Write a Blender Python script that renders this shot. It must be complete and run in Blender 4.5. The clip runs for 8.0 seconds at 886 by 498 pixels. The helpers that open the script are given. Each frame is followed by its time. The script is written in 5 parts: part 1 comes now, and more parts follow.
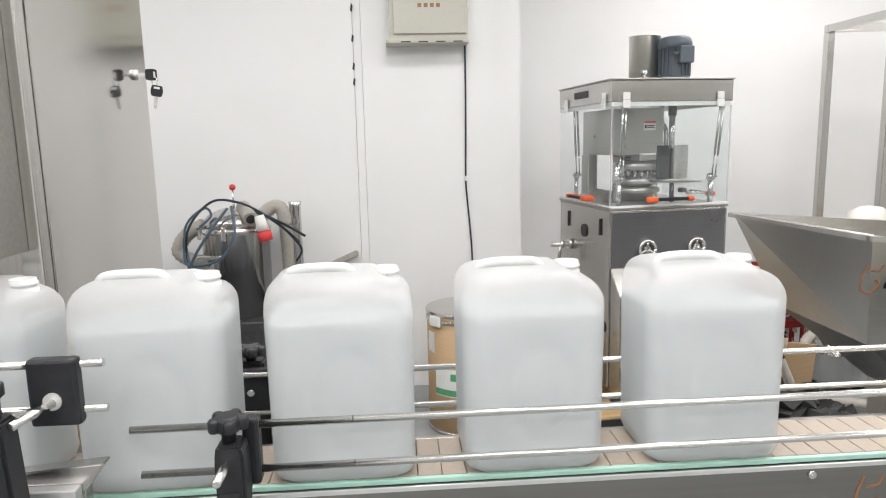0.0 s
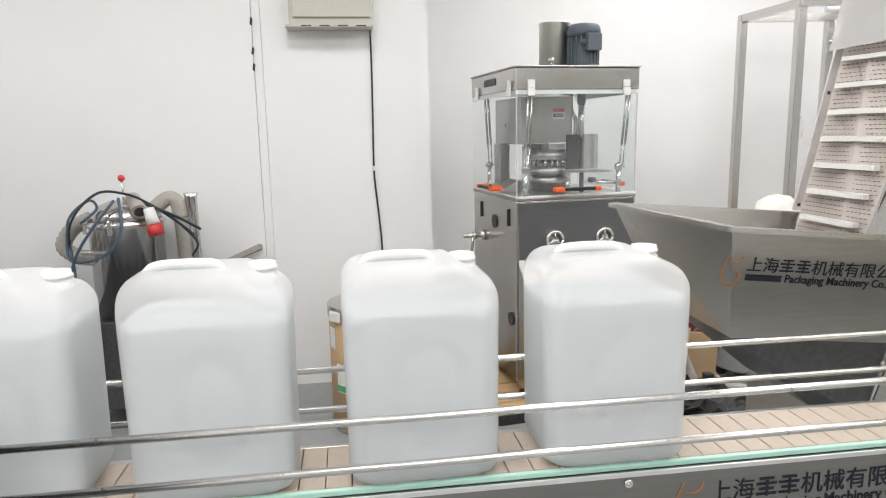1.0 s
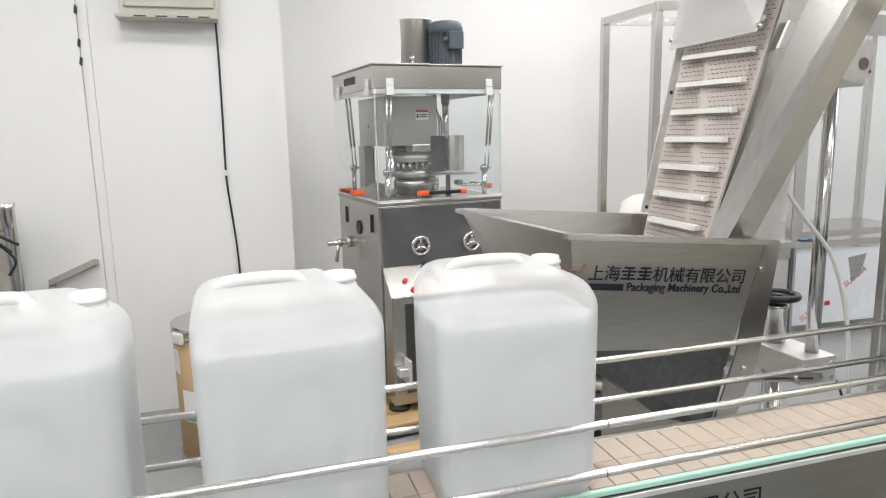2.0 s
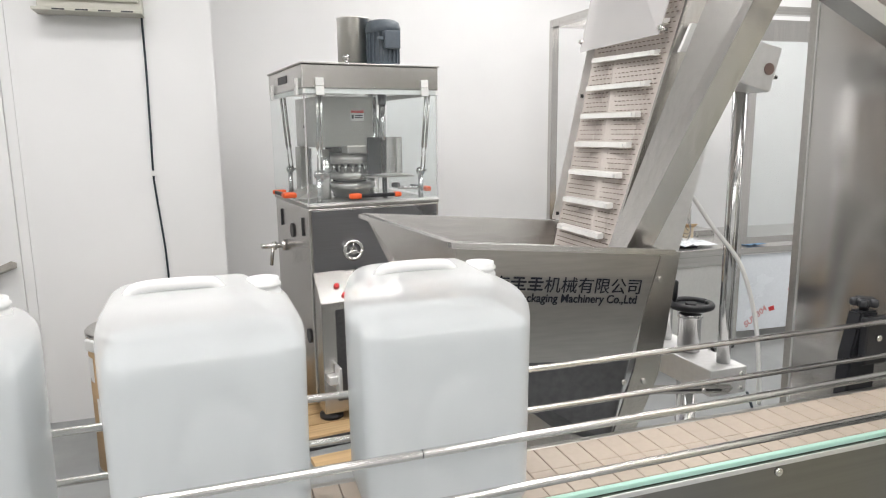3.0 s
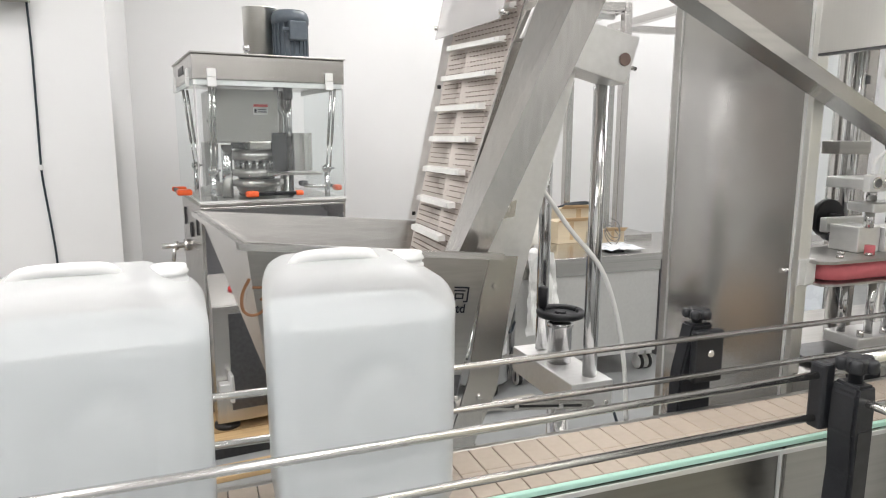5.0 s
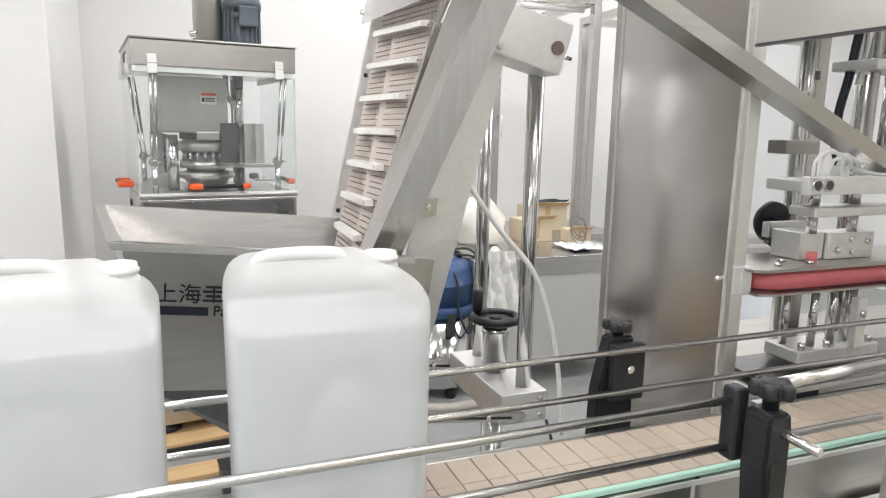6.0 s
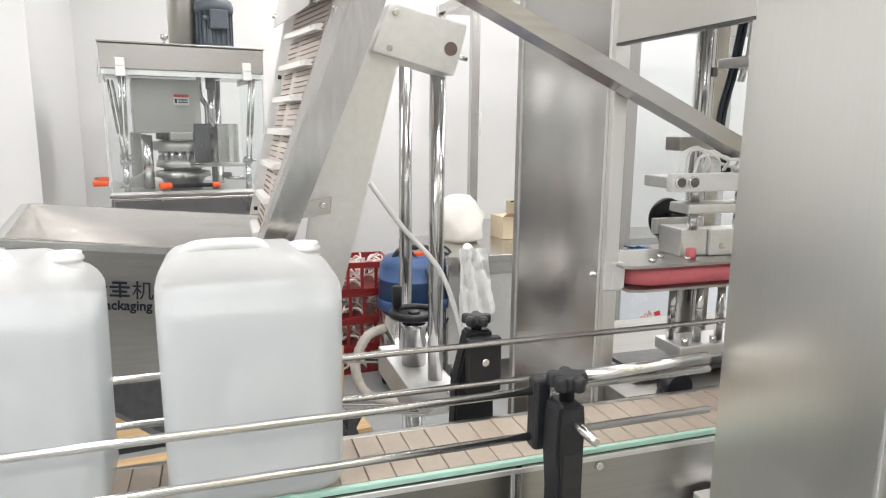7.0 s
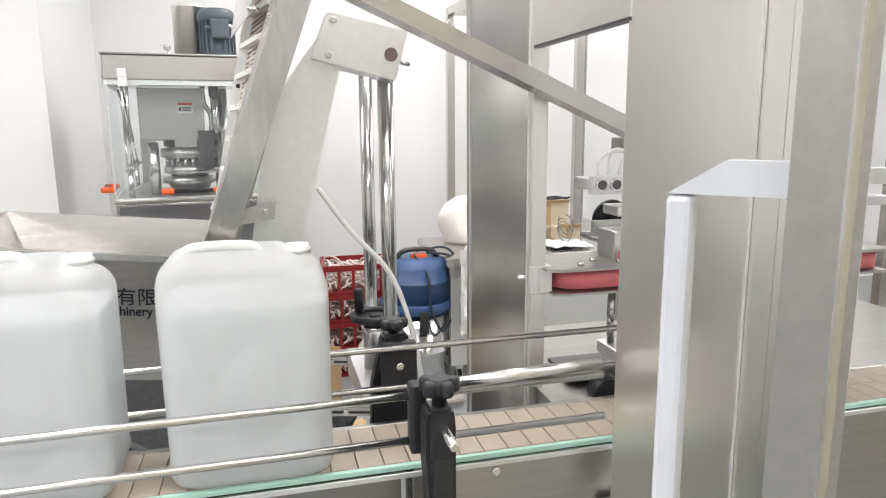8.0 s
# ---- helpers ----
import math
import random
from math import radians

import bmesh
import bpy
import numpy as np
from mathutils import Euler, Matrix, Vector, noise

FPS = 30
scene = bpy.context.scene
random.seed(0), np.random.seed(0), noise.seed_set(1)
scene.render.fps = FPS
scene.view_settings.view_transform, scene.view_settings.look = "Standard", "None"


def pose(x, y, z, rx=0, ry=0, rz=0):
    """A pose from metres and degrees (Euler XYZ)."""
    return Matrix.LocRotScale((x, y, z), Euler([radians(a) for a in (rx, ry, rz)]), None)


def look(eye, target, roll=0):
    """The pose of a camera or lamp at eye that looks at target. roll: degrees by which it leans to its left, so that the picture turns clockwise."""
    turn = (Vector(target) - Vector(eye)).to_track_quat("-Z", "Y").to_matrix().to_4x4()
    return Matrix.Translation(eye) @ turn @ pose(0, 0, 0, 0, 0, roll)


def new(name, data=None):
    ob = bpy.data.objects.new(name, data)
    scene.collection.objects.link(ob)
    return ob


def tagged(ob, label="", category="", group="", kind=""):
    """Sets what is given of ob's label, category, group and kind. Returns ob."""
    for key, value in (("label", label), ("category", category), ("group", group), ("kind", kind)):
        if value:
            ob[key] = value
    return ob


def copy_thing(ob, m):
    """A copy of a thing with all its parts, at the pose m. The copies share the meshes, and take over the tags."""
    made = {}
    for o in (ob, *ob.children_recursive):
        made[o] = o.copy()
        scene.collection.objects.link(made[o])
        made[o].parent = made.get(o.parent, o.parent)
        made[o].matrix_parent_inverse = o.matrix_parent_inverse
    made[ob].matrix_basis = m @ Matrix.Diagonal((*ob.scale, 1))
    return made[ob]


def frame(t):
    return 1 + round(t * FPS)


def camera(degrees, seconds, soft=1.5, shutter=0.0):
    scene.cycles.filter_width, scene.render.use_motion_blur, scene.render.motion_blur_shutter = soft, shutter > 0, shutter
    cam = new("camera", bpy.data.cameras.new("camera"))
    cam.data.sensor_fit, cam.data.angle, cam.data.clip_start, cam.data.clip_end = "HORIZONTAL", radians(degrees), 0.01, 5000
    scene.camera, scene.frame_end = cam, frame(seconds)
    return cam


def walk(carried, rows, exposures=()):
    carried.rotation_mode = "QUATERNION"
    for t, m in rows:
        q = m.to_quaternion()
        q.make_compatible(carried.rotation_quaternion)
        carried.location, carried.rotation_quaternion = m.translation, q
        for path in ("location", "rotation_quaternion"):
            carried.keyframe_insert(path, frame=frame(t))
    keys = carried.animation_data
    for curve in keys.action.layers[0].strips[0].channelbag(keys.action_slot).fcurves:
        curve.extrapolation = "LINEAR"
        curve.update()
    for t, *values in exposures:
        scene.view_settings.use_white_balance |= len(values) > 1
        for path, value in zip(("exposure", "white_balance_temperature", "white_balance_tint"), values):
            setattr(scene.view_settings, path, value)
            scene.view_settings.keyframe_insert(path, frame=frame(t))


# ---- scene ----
cam = camera(66.9, 8.0, soft=1.1)
PATH = [
    (0, (0.010, 0.191, 1.385), (0.138, 2.162, 1.072), -1.29),
    (0.5, (0.152, 0.211, 1.382), (0.297, 2.178, 1.053), -1.26),
    (1, (0.263, 0.268, 1.372), (0.525, 2.221, 1.028), -1.18),
    (1.5, (0.362, 0.347, 1.374), (0.776, 2.272, 1.023), -1.19),
    (2, (0.453, 0.404, 1.367), (1.016, 2.292, 1.021), -1.29),
    (2.2, (0.479, 0.403, 1.376), (1.084, 2.277, 1.024), -1.28),
    (3.5, (0.802, 0.414, 1.363), (1.434, 2.281, 1.024), -0.59),
    (4, (0.908, 0.392, 1.365), (1.542, 2.260, 1.031), -0.46),
    (4.5, (0.971, 0.398, 1.352), (1.624, 2.259, 1.018), -0.30),
    (6, (1.219, 0.477, 1.339), (1.930, 2.313, 0.986), 1.13),
    (6.5, (1.333, 0.414, 1.339), (2.024, 2.256, 0.981), 1.38),
    (7, (1.477, 0.344, 1.349), (2.103, 2.209, 0.986), 0.62),
    (7.5, (1.575, 0.307, 1.349), (2.133, 2.195, 1.001), 0.16),
    (8, (1.691, 0.273, 1.358), (2.185, 2.177, 0.996), -0.49),
]
walk(cam, [(t, look(eye, target, roll)) for t, eye, target, roll in PATH],
     exposures=[(0.0, 0.0), (2.0, -0.04), (4.5, -0.02), (7.0, 0.16), (8.0, 0.22)])

# ---- world and light ----
world = bpy.data.worlds.new("world")
scene.world = world
world.use_nodes = True
world.node_tree.nodes["Background"].inputs["Color"].default_value = (0.9, 0.95, 1.0, 1)
world.node_tree.nodes["Background"].inputs["Strength"].default_value = 0.3
CEILING_Z = 3.1
LAMP_POWER = 14.8
# the last lamp is an unseen extra off the grid, brightening the left jerricans
LAMPS = [(x, y) for x in (-2.3, 0.1) for y in (-1.6, 0.5, 2.2)] + [(x, y) for x in (2.4, 4.9) for y in (-1.6, 0.5, 2.2, 3.9)] + [(-1.1, -0.55)]


# ---- materials ----
def material(name, color, rough=0.5, metal=0.0, grain=None, grain_amount=0.08, spots=0.0, bump=0.0,
             bump_scale=80.0, island=0.0, transmission=0.0, ior=1.45, rough_var=0.08):
    """A procedural surface: two scales of colour change, uneven gloss and fine relief.
    grain: the stretch of the fine pattern along x, y, z."""
    m = bpy.data.materials.new(name)
    m.use_nodes = True
    nt = m.node_tree
    bs = nt.nodes["Principled BSDF"]
    co = nt.nodes.new("ShaderNodeTexCoord")
    mp = nt.nodes.new("ShaderNodeMapping")
    mp.inputs["Scale"].default_value = grain or (60, 60, 60)
    nt.links.new(co.outputs["Object"], mp.inputs["Vector"])
    fine = nt.nodes.new("ShaderNodeTexNoise")
    fine.inputs["Scale"].default_value = 1.0
    fine.inputs["Detail"].default_value = 3.0
    nt.links.new(mp.outputs["Vector"], fine.inputs["Vector"])
    big = nt.nodes.new("ShaderNodeTexNoise")
    big.inputs["Scale"].default_value = 3.0
    big.inputs["Detail"].default_value = 4.0
    nt.links.new(co.outputs["Object"], big.inputs["Vector"])
    add = nt.nodes.new("ShaderNodeMath")
    add.operation = "MULTIPLY_ADD"
    nt.links.new(big.outputs["Fac"], add.inputs[0])
    add.inputs[1].default_value = spots
    nt.links.new(fine.outputs["Fac"], add.inputs[2])
    ramp = nt.nodes.new("ShaderNodeMapRange")
    ramp.inputs["From Min"].default_value = 0.3 + 0.3 * spots
    ramp.inputs["From Max"].default_value = 0.7 + 0.7 * spots
    ramp.inputs["To Min"].default_value = 1.0 - grain_amount
    ramp.inputs["To Max"].default_value = 1.0 + grain_amount
    nt.links.new(add.outputs[0], ramp.inputs["Value"])
    val = ramp.outputs["Result"]
    if island:
        info = nt.nodes.new("ShaderNodeObjectInfo")
        vary = nt.nodes.new("ShaderNodeMapRange")
        vary.inputs["To Min"].default_value = 1.0 - island
        vary.inputs["To Max"].default_value = 1.0 + island
        nt.links.new(info.outputs["Random"], vary.inputs["Value"])
        mul = nt.nodes.new("ShaderNodeMath")
        mul.operation = "MULTIPLY"
        nt.links.new(val, mul.inputs[0])
        nt.links.new(vary.outputs["Result"], mul.inputs[1])
        val = mul.outputs[0]
    hue = nt.nodes.new("ShaderNodeHueSaturation")
    hue.inputs["Color"].default_value = (*color, 1)
    nt.links.new(val, hue.inputs["Value"])
    nt.links.new(hue.outputs["Color"], bs.inputs["Base Color"])
    rr = nt.nodes.new("ShaderNodeMapRange")
    rr.inputs["From Min"].default_value, rr.inputs["From Max"].default_value = 0.3, 0.7
    rr.inputs["To Min"].default_value = max(0.02, rough - rough_var)
    rr.inputs["To Max"].default_value = min(1.0, rough + rough_var)
    nt.links.new(big.outputs["Fac"], rr.inputs["Value"])
    nt.links.new(rr.outputs["Result"], bs.inputs["Roughness"])
    bs.inputs["Metallic"].default_value = metal
    bs.inputs["Transmission Weight"].default_value = transmission
    bs.inputs["IOR"].default_value = ior
    if bump:
        bn = nt.nodes.new("ShaderNodeTexNoise")
        bn.inputs["Scale"].default_value = bump_scale
        nt.links.new((mp.outputs["Vector"] if grain else co.outputs["Object"]), bn.inputs["Vector"])
        if grain:
            bn.inputs["Scale"].default_value = 1.0
        bp = nt.nodes.new("ShaderNodeBump")
        bp.inputs["Strength"].default_value = bump
        bp.inputs["Distance"].default_value = 0.002
        nt.links.new(bn.outputs["Fac"], bp.inputs["Height"])
        nt.links.new(bp.outputs["Normal"], bs.inputs["Normal"])
    return m


def glass_material(name, color, clear, rough=0.06):
    """Thin clear plastic sheet: mostly see-through, with a glossy skin."""
    m = bpy.data.materials.new(name)
    m.use_nodes = True
    nt = m.node_tree
    out = nt.nodes["Material Output"]
    bs = nt.nodes["Principled BSDF"]
    bs.inputs["Base Color"].default_value = (*color, 1)
    bs.inputs["Roughness"].default_value = rough
    tr = nt.nodes.new("ShaderNodeBsdfTransparent")
    tr.inputs["Color"].default_value = (*[0.5 + 0.5 * c for c in color], 1)
    mix = nt.nodes.new("ShaderNodeMixShader")
    co = nt.nodes.new("ShaderNodeTexCoord")
    no = nt.nodes.new("ShaderNodeTexNoise")
    no.inputs["Scale"].default_value = 6.0
    nt.links.new(co.outputs["Object"], no.inputs["Vector"])
    mr = nt.nodes.new("ShaderNodeMapRange")
    mr.inputs["To Min"].default_value, mr.inputs["To Max"].default_value = clear - 0.04, clear + 0.04
    nt.links.new(no.outputs["Fac"], mr.inputs["Value"])
    nt.links.new(mr.outputs["Result"], mix.inputs["Fac"])
    nt.links.new(bs.outputs["BSDF"], mix.inputs[1])
    nt.links.new(tr.outputs["BSDF"], mix.inputs[2])
    nt.links.new(mix.outputs["Shader"], out.inputs["Surface"])
    return m


STEEL = material("brushed_steel_upright", (0.57, 0.555, 0.535), 0.26, 1.0, grain=(110, 110, 1.2), grain_amount=0.07, rough_var=0.0)
STEEL_H = material("brushed_steel_level", (0.57, 0.555, 0.535), 0.26, 1.0, grain=(1.2, 110, 110), grain_amount=0.07, rough_var=0.0)
# the dark floor reflected in the left side plate is put into this colour
SIDE = material("dark_reflection_plate", (0.29, 0.282, 0.268), 0.30, 1.0, grain=(1.2, 110, 110), grain_amount=0.06, spots=0.5, rough_var=0.03)
STEEL_DULL = material("satin_steel", (0.46, 0.45, 0.43), 0.34, 1.0, grain=(1.5, 110, 110), grain_amount=0.06, rough_var=0.0)
CHROME = material("polished_rod", (0.74, 0.73, 0.71), 0.25, 1.0, grain=(2, 60, 60), grain_amount=0.02, rough_var=0.01)
CHROME_V = material("polished_post", (0.62, 0.62, 0.62), 0.14, 1.0, grain=(60, 60, 2), grain_amount=0.02, rough_var=0.02)
PLATE = material("brushed_cover_plate", (0.83, 0.825, 0.79), 0.33, 1.0, grain=(500, 500, 5), grain_amount=0.012, rough_var=0.0)
# same steel as PLATE, with the rear panel's dimmer reflections put into the colour
COVER = material("brushed_dimmed_plate", (0.52, 0.51, 0.495), 0.23, 1.0, grain=(3, 420, 420), grain_amount=0.04, rough_var=0.0)
ALU = material("anodised_aluminium", (0.80, 0.80, 0.79), 0.38, 0.75, grain_amount=0.03, bump=0.04, bump_scale=300)
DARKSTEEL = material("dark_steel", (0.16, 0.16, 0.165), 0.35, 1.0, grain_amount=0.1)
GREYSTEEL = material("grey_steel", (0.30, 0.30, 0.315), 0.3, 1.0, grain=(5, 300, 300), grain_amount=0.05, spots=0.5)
IRON = material("blackened_iron", (0.06, 0.06, 0.062), 0.45, 0.7, grain_amount=0.1)
WALL = material("white_wall_paint", (0.80, 0.80, 0.795), 0.62, grain=(2.5, 2.5, 2.5), grain_amount=0.02, spots=0.5, bump=0.04, bump_scale=60)
# for the unseen left and front walls; grey chosen to tone steel reflections
GREYWALL = material("unseen_wall_grey", (0.72, 0.72, 0.71), 0.6, grain=(2.5, 2.5, 2.5), grain_amount=0.05, spots=0.6)
CEIL = material("ceiling_white", (0.82, 0.82, 0.81), 0.8, grain_amount=0.03)
FLOOR = material("grey_epoxy_floor", (0.28, 0.29, 0.287), 0.36, grain=(9, 9, 9), grain_amount=0.12, spots=1.0, bump=0.05, bump_scale=40)
BLACK = material("black_nylon", (0.018, 0.019, 0.022), 0.42, grain_amount=0.15, bump=0.08, bump_scale=400)
RUBBER = material("black_rubber", (0.02, 0.02, 0.02), 0.6, grain_amount=0.15)
GREEN = material("green_wear_strip", (0.42, 0.67, 0.57), 0.35, grain=(3, 80, 80), grain_amount=0.1, spots=0.6)
SLAT = material("beige_acetal_slat", (0.42, 0.355, 0.29), 0.42, grain=(90, 90, 90), grain_amount=0.06, spots=0.8, bump=0.05, bump_scale=300, island=0.035)
SEAM = material("belt_underside", (0.05, 0.043, 0.038), 0.7, grain_amount=0.2)
BELT = material("grey_modular_belt", (0.55, 0.50, 0.46), 0.5, grain=(150, 150, 150), grain_amount=0.06, spots=0.6, bump=0.06)
HOLE = material("dark_slot", (0.22, 0.18, 0.155), 0.8, grain_amount=0.1)
FLIGHT = material("white_flight", (0.78, 0.77, 0.74), 0.4, grain_amount=0.05, spots=0.4)
RED = material("red_grip_belt", (0.66, 0.17, 0.19), 0.55, grain_amount=0.06, spots=0.6)
ORANGE = material("orange_plastic", (0.80, 0.12, 0.03), 0.35, grain_amount=0.05)
MOTOR = material("motor_grey_paint", (0.095, 0.115, 0.135), 0.4, grain_amount=0.1, spots=0.4)
BOXPAINT = material("putty_enamel", (0.50, 0.49, 0.43), 0.42, grain_amount=0.03, spots=0.6)
CARD = material("brown_cardboard", (0.50, 0.35, 0.20), 0.8, grain=(4, 4, 200), grain_amount=0.08, spots=0.6, bump=0.1)
CARDPALE = material("pale_cardboard", (0.62, 0.53, 0.38), 0.8, grain=(4, 4, 200), grain_amount=0.08, spots=0.6)
WOOD = material("pine_board", (0.55, 0.38, 0.20), 0.65, grain=(2, 60, 60), grain_amount=0.18, spots=0.4, bump=0.1)
WHITE = material("white_plastic", (0.78, 0.78, 0.76), 0.35, grain_amount=0.03)
PALEBLUE = material("pale_blue_coat", (0.60, 0.62, 0.65), 0.35, grain_amount=0.03)
BLUE = material("blue_vacuum_plastic", (0.04, 0.085, 0.20), 0.38, grain_amount=0.06, spots=0.3)
REDCRATE = material("red_crate_plastic", (0.22, 0.016, 0.016), 0.4, grain_amount=0.1)
PINKSCRAP = material("pale_offcut_strips", (0.72, 0.60, 0.56), 0.6, grain_amount=0.12)
CORD = material("dark_cable", (0.02, 0.03, 0.04), 0.5, grain_amount=0.1)
BLUECORD = material("slate_blue_cable", (0.07, 0.11, 0.15), 0.5, grain_amount=0.1)
HOSE = material("grey_ribbed_hose", (0.38, 0.36, 0.32), 0.5, grain_amount=0.08)
FILM = material("blue_white_film", (0.76, 0.80, 0.84), 0.25, grain_amount=0.03, spots=0.6)
INK = material("black_ink", (0.008, 0.010, 0.018), 0.75, grain_amount=0.1)
BORE = material("bronze_bush", (0.20, 0.14, 0.12), 0.5, grain_amount=0.15)
PANEL = material("grey_steel_panel", (0.55, 0.55, 0.53), 0.5, 0.4, grain_amount=0.04, spots=0.4)
LOGO = material("brown_mark", (0.28, 0.14, 0.07), 0.5, grain_amount=0.25, spots=0.8)
FADEDINK = material("faded_red_ink", (0.62, 0.28, 0.28), 0.5, grain_amount=0.1)
REDINK = material("red_ink", (0.60, 0.05, 0.05), 0.5, grain_amount=0.1)
YELLOW = material("yellow_plastic", (0.70, 0.45, 0.05), 0.4, grain_amount=0.05)
GREENBTN = material("green_button", (0.05, 0.30, 0.20), 0.4, grain_amount=0.05)
BAG = material("cream_sack", (0.74, 0.72, 0.66), 0.7, grain=(14, 14, 14), grain_amount=0.06, spots=0.8, bump=0.4, bump_scale=30)
GREENLABEL = material("green_label", (0.10, 0.34, 0.16), 0.5, grain_amount=0.1)
LIQUID = material("clear_blue_liquid", (0.63, 0.668, 0.682), 0.3, grain_amount=0.02, spots=0.4)
CLEAR = glass_material("acrylic_sheet", (0.92, 0.95, 0.95), 0.96)
FOG = glass_material("scratched_guard", (0.80, 0.79, 0.78), 0.58, 0.3)
TINT = glass_material("yellowed_acrylic", (0.86, 0.83, 0.70), 0.68, 0.1)
MOULD = material("moulded_polyethylene", (0.66, 0.665, 0.655), 0.4, grain_amount=0.03, bump=0.05, bump_scale=80)
POLY = glass_material("milky_polyethylene", (0.965, 0.968, 0.962), 0.58, 0.34)


def add_translucency(m, color, share_):
    """Lets part of the light through the skin of a surface, softened."""
    nt = m.node_tree
    bs = nt.nodes["Principled BSDF"]
    trl = nt.nodes.new("ShaderNodeBsdfTranslucent")
    trl.inputs["Color"].default_value = (*color, 1)
    mx = nt.nodes.new("ShaderNodeMixShader")
    mx.inputs["Fac"].default_value = share_
    ends = [ln.to_socket for ln in bs.outputs["BSDF"].links]
    nt.links.new(bs.outputs["BSDF"], mx.inputs[1])
    nt.links.new(trl.outputs["BSDF"], mx.inputs[2])
    for e_ in ends:
        nt.links.new(mx.outputs["Shader"], e_)


add_translucency(POLY, (0.96, 0.965, 0.96), 0.40)
add_translucency(LIQUID, (0.78, 0.82, 0.835), 0.33)


# ---- mesh helpers ----
def add_box(bm, x0, x1, y0, y1, z0, z1):
    v = [bm.verts.new((x, y, z)) for x in (x0, x1) for y in (y0, y1) for z in (z0, z1)]
    for f in ((0, 1, 3, 2), (4, 6, 7, 5), (0, 4, 5, 1), (2, 3, 7, 6), (0, 2, 6, 4), (1, 5, 7, 3)):
        bm.faces.new([v[i] for i in f])
    return v


def box(x0, x1, y0, y1, z0, z1, r=0.0, seg=2):
    bm = bmesh.new()
    add_box(bm, x0, x1, y0, y1, z0, z1)
    if r:
        bmesh.ops.bevel(bm, geom=bm.edges[:], offset=r, segments=seg, affect="EDGES", profile=0.5)
    return bm


def boxes(*rows, r=0.0):
    bm = bmesh.new()
    for row in rows:
        add_box(bm, *row)
    if r:
        bmesh.ops.bevel(bm, geom=bm.edges[:], offset=r, segments=1, affect="EDGES")
    return bm


def sweep(bm, pts, radius, seg=12, caps=True):
    """A tube through the points; radius may be a list."""
    pts = [Vector(p) for p in pts]
    rad = radius if isinstance(radius, (list, tuple)) else [radius] * len(pts)
    rings = []
    up = None
    for i, p in enumerate(pts):
        d = (pts[min(i + 1, len(pts) - 1)] - pts[max(i - 1, 0)]).normalized()
        if up is None:
            up = d.orthogonal().normalized()
        up = (up - d * up.dot(d)).normalized()
        side = d.cross(up)
        rings.append([bm.verts.new(p + (up * math.cos(a) + side * math.sin(a)) * rad[i])
                      for a in (2 * math.pi * k / seg for k in range(seg))])
    for a, b in zip(rings, rings[1:]):
        for k in range(seg):
            f = bm.faces.new((a[k], a[(k + 1) % seg], b[(k + 1) % seg], b[k]))
            f.smooth = True
    if caps:
        bm.faces.new(rings[0][::-1])
        bm.faces.new(rings[-1])
    return bm


def tube(pts, radius, seg=12):
    return sweep(bmesh.new(), pts, radius, seg)


def curve_pts(ctrl, n=8):
    """Points of a smooth line through the control points."""
    c = [Vector(p) for p in ctrl]
    c = [2 * c[0] - c[1]] + c + [2 * c[-1] - c[-2]]
    out = []
    for i in range(1, len(c) - 2):
        for k in range(n):
            t = k / n
            a, b, d, e = c[i - 1], c[i], c[i + 1], c[i + 2]
            out.append(0.5 * (2 * b + (d - a) * t + (2 * a - 5 * b + 4 * d - e) * t * t + (3 * b - a - 3 * d + e) * t ** 3))
    return out + [c[-2]]


def lathe(profile, center=(0, 0), seg=28, bm=None):
    """A turned body: profile of (radius, z) round a vertical axis."""
    bm = bm or bmesh.new()
    cx, cy = center
    rings = []
    for r, z in profile:
        rings.append([bm.verts.new((cx + r * math.cos(2 * math.pi * k / seg), cy + r * math.sin(2 * math.pi * k / seg), z))
                      for k in range(seg)])
    for a, b in zip(rings, rings[1:]):
        for k in range(seg):
            f = bm.faces.new((a[k], a[(k + 1) % seg], b[(k + 1) % seg], b[k]))
            f.smooth = True
    bm.faces.new(rings[0][::-1])
    bm.faces.new(rings[-1])
    return bm


def ball(bm, p, r, seg=14):
    m = Matrix.Translation(p)
    res = bmesh.ops.create_uvsphere(bm, u_segments=seg, v_segments=seg // 2, radius=r, matrix=m)
    for v in res["verts"]:
        for f in v.link_faces:
            f.smooth = True
    return bm


def prism(poly, axis, a, b, r=0.0):
    """A plate: the 2D outline pushed from a to b along axis x, y or z."""
    bm = bmesh.new()

    def at(p, d):
        return {"x": (d, p[0], p[1]), "y": (p[0], d, p[1]), "z": (p[0], p[1], d)}[axis]
    lo = [bm.verts.new(at(p, a)) for p in poly]
    hi = [bm.verts.new(at(p, b)) for p in poly]
    bm.faces.new(lo)
    bm.faces.new(hi[::-1])
    for k in range(len(poly)):
        j = (k + 1) % len(poly)
        bm.faces.new((lo[j], lo[k], hi[k], hi[j]))
    bmesh.ops.recalc_face_normals(bm, faces=bm.faces[:])
    if r:
        bmesh.ops.bevel(bm, geom=bm.edges[:], offset=r, segments=2, affect="EDGES")
    return bm


def hexa(corners):
    """A solid from eight corners: four below, four above, both in turn."""
    bm = bmesh.new()
    v = [bm.verts.new(c) for c in corners]
    for f in ((3, 2, 1, 0), (4, 5, 6, 7), (0, 1, 5, 4), (1, 2, 6, 5), (2, 3, 7, 6), (3, 0, 4, 7)):
        bm.faces.new([v[i] for i in f])
    bmesh.ops.recalc_face_normals(bm, faces=bm.faces[:])
    return bm


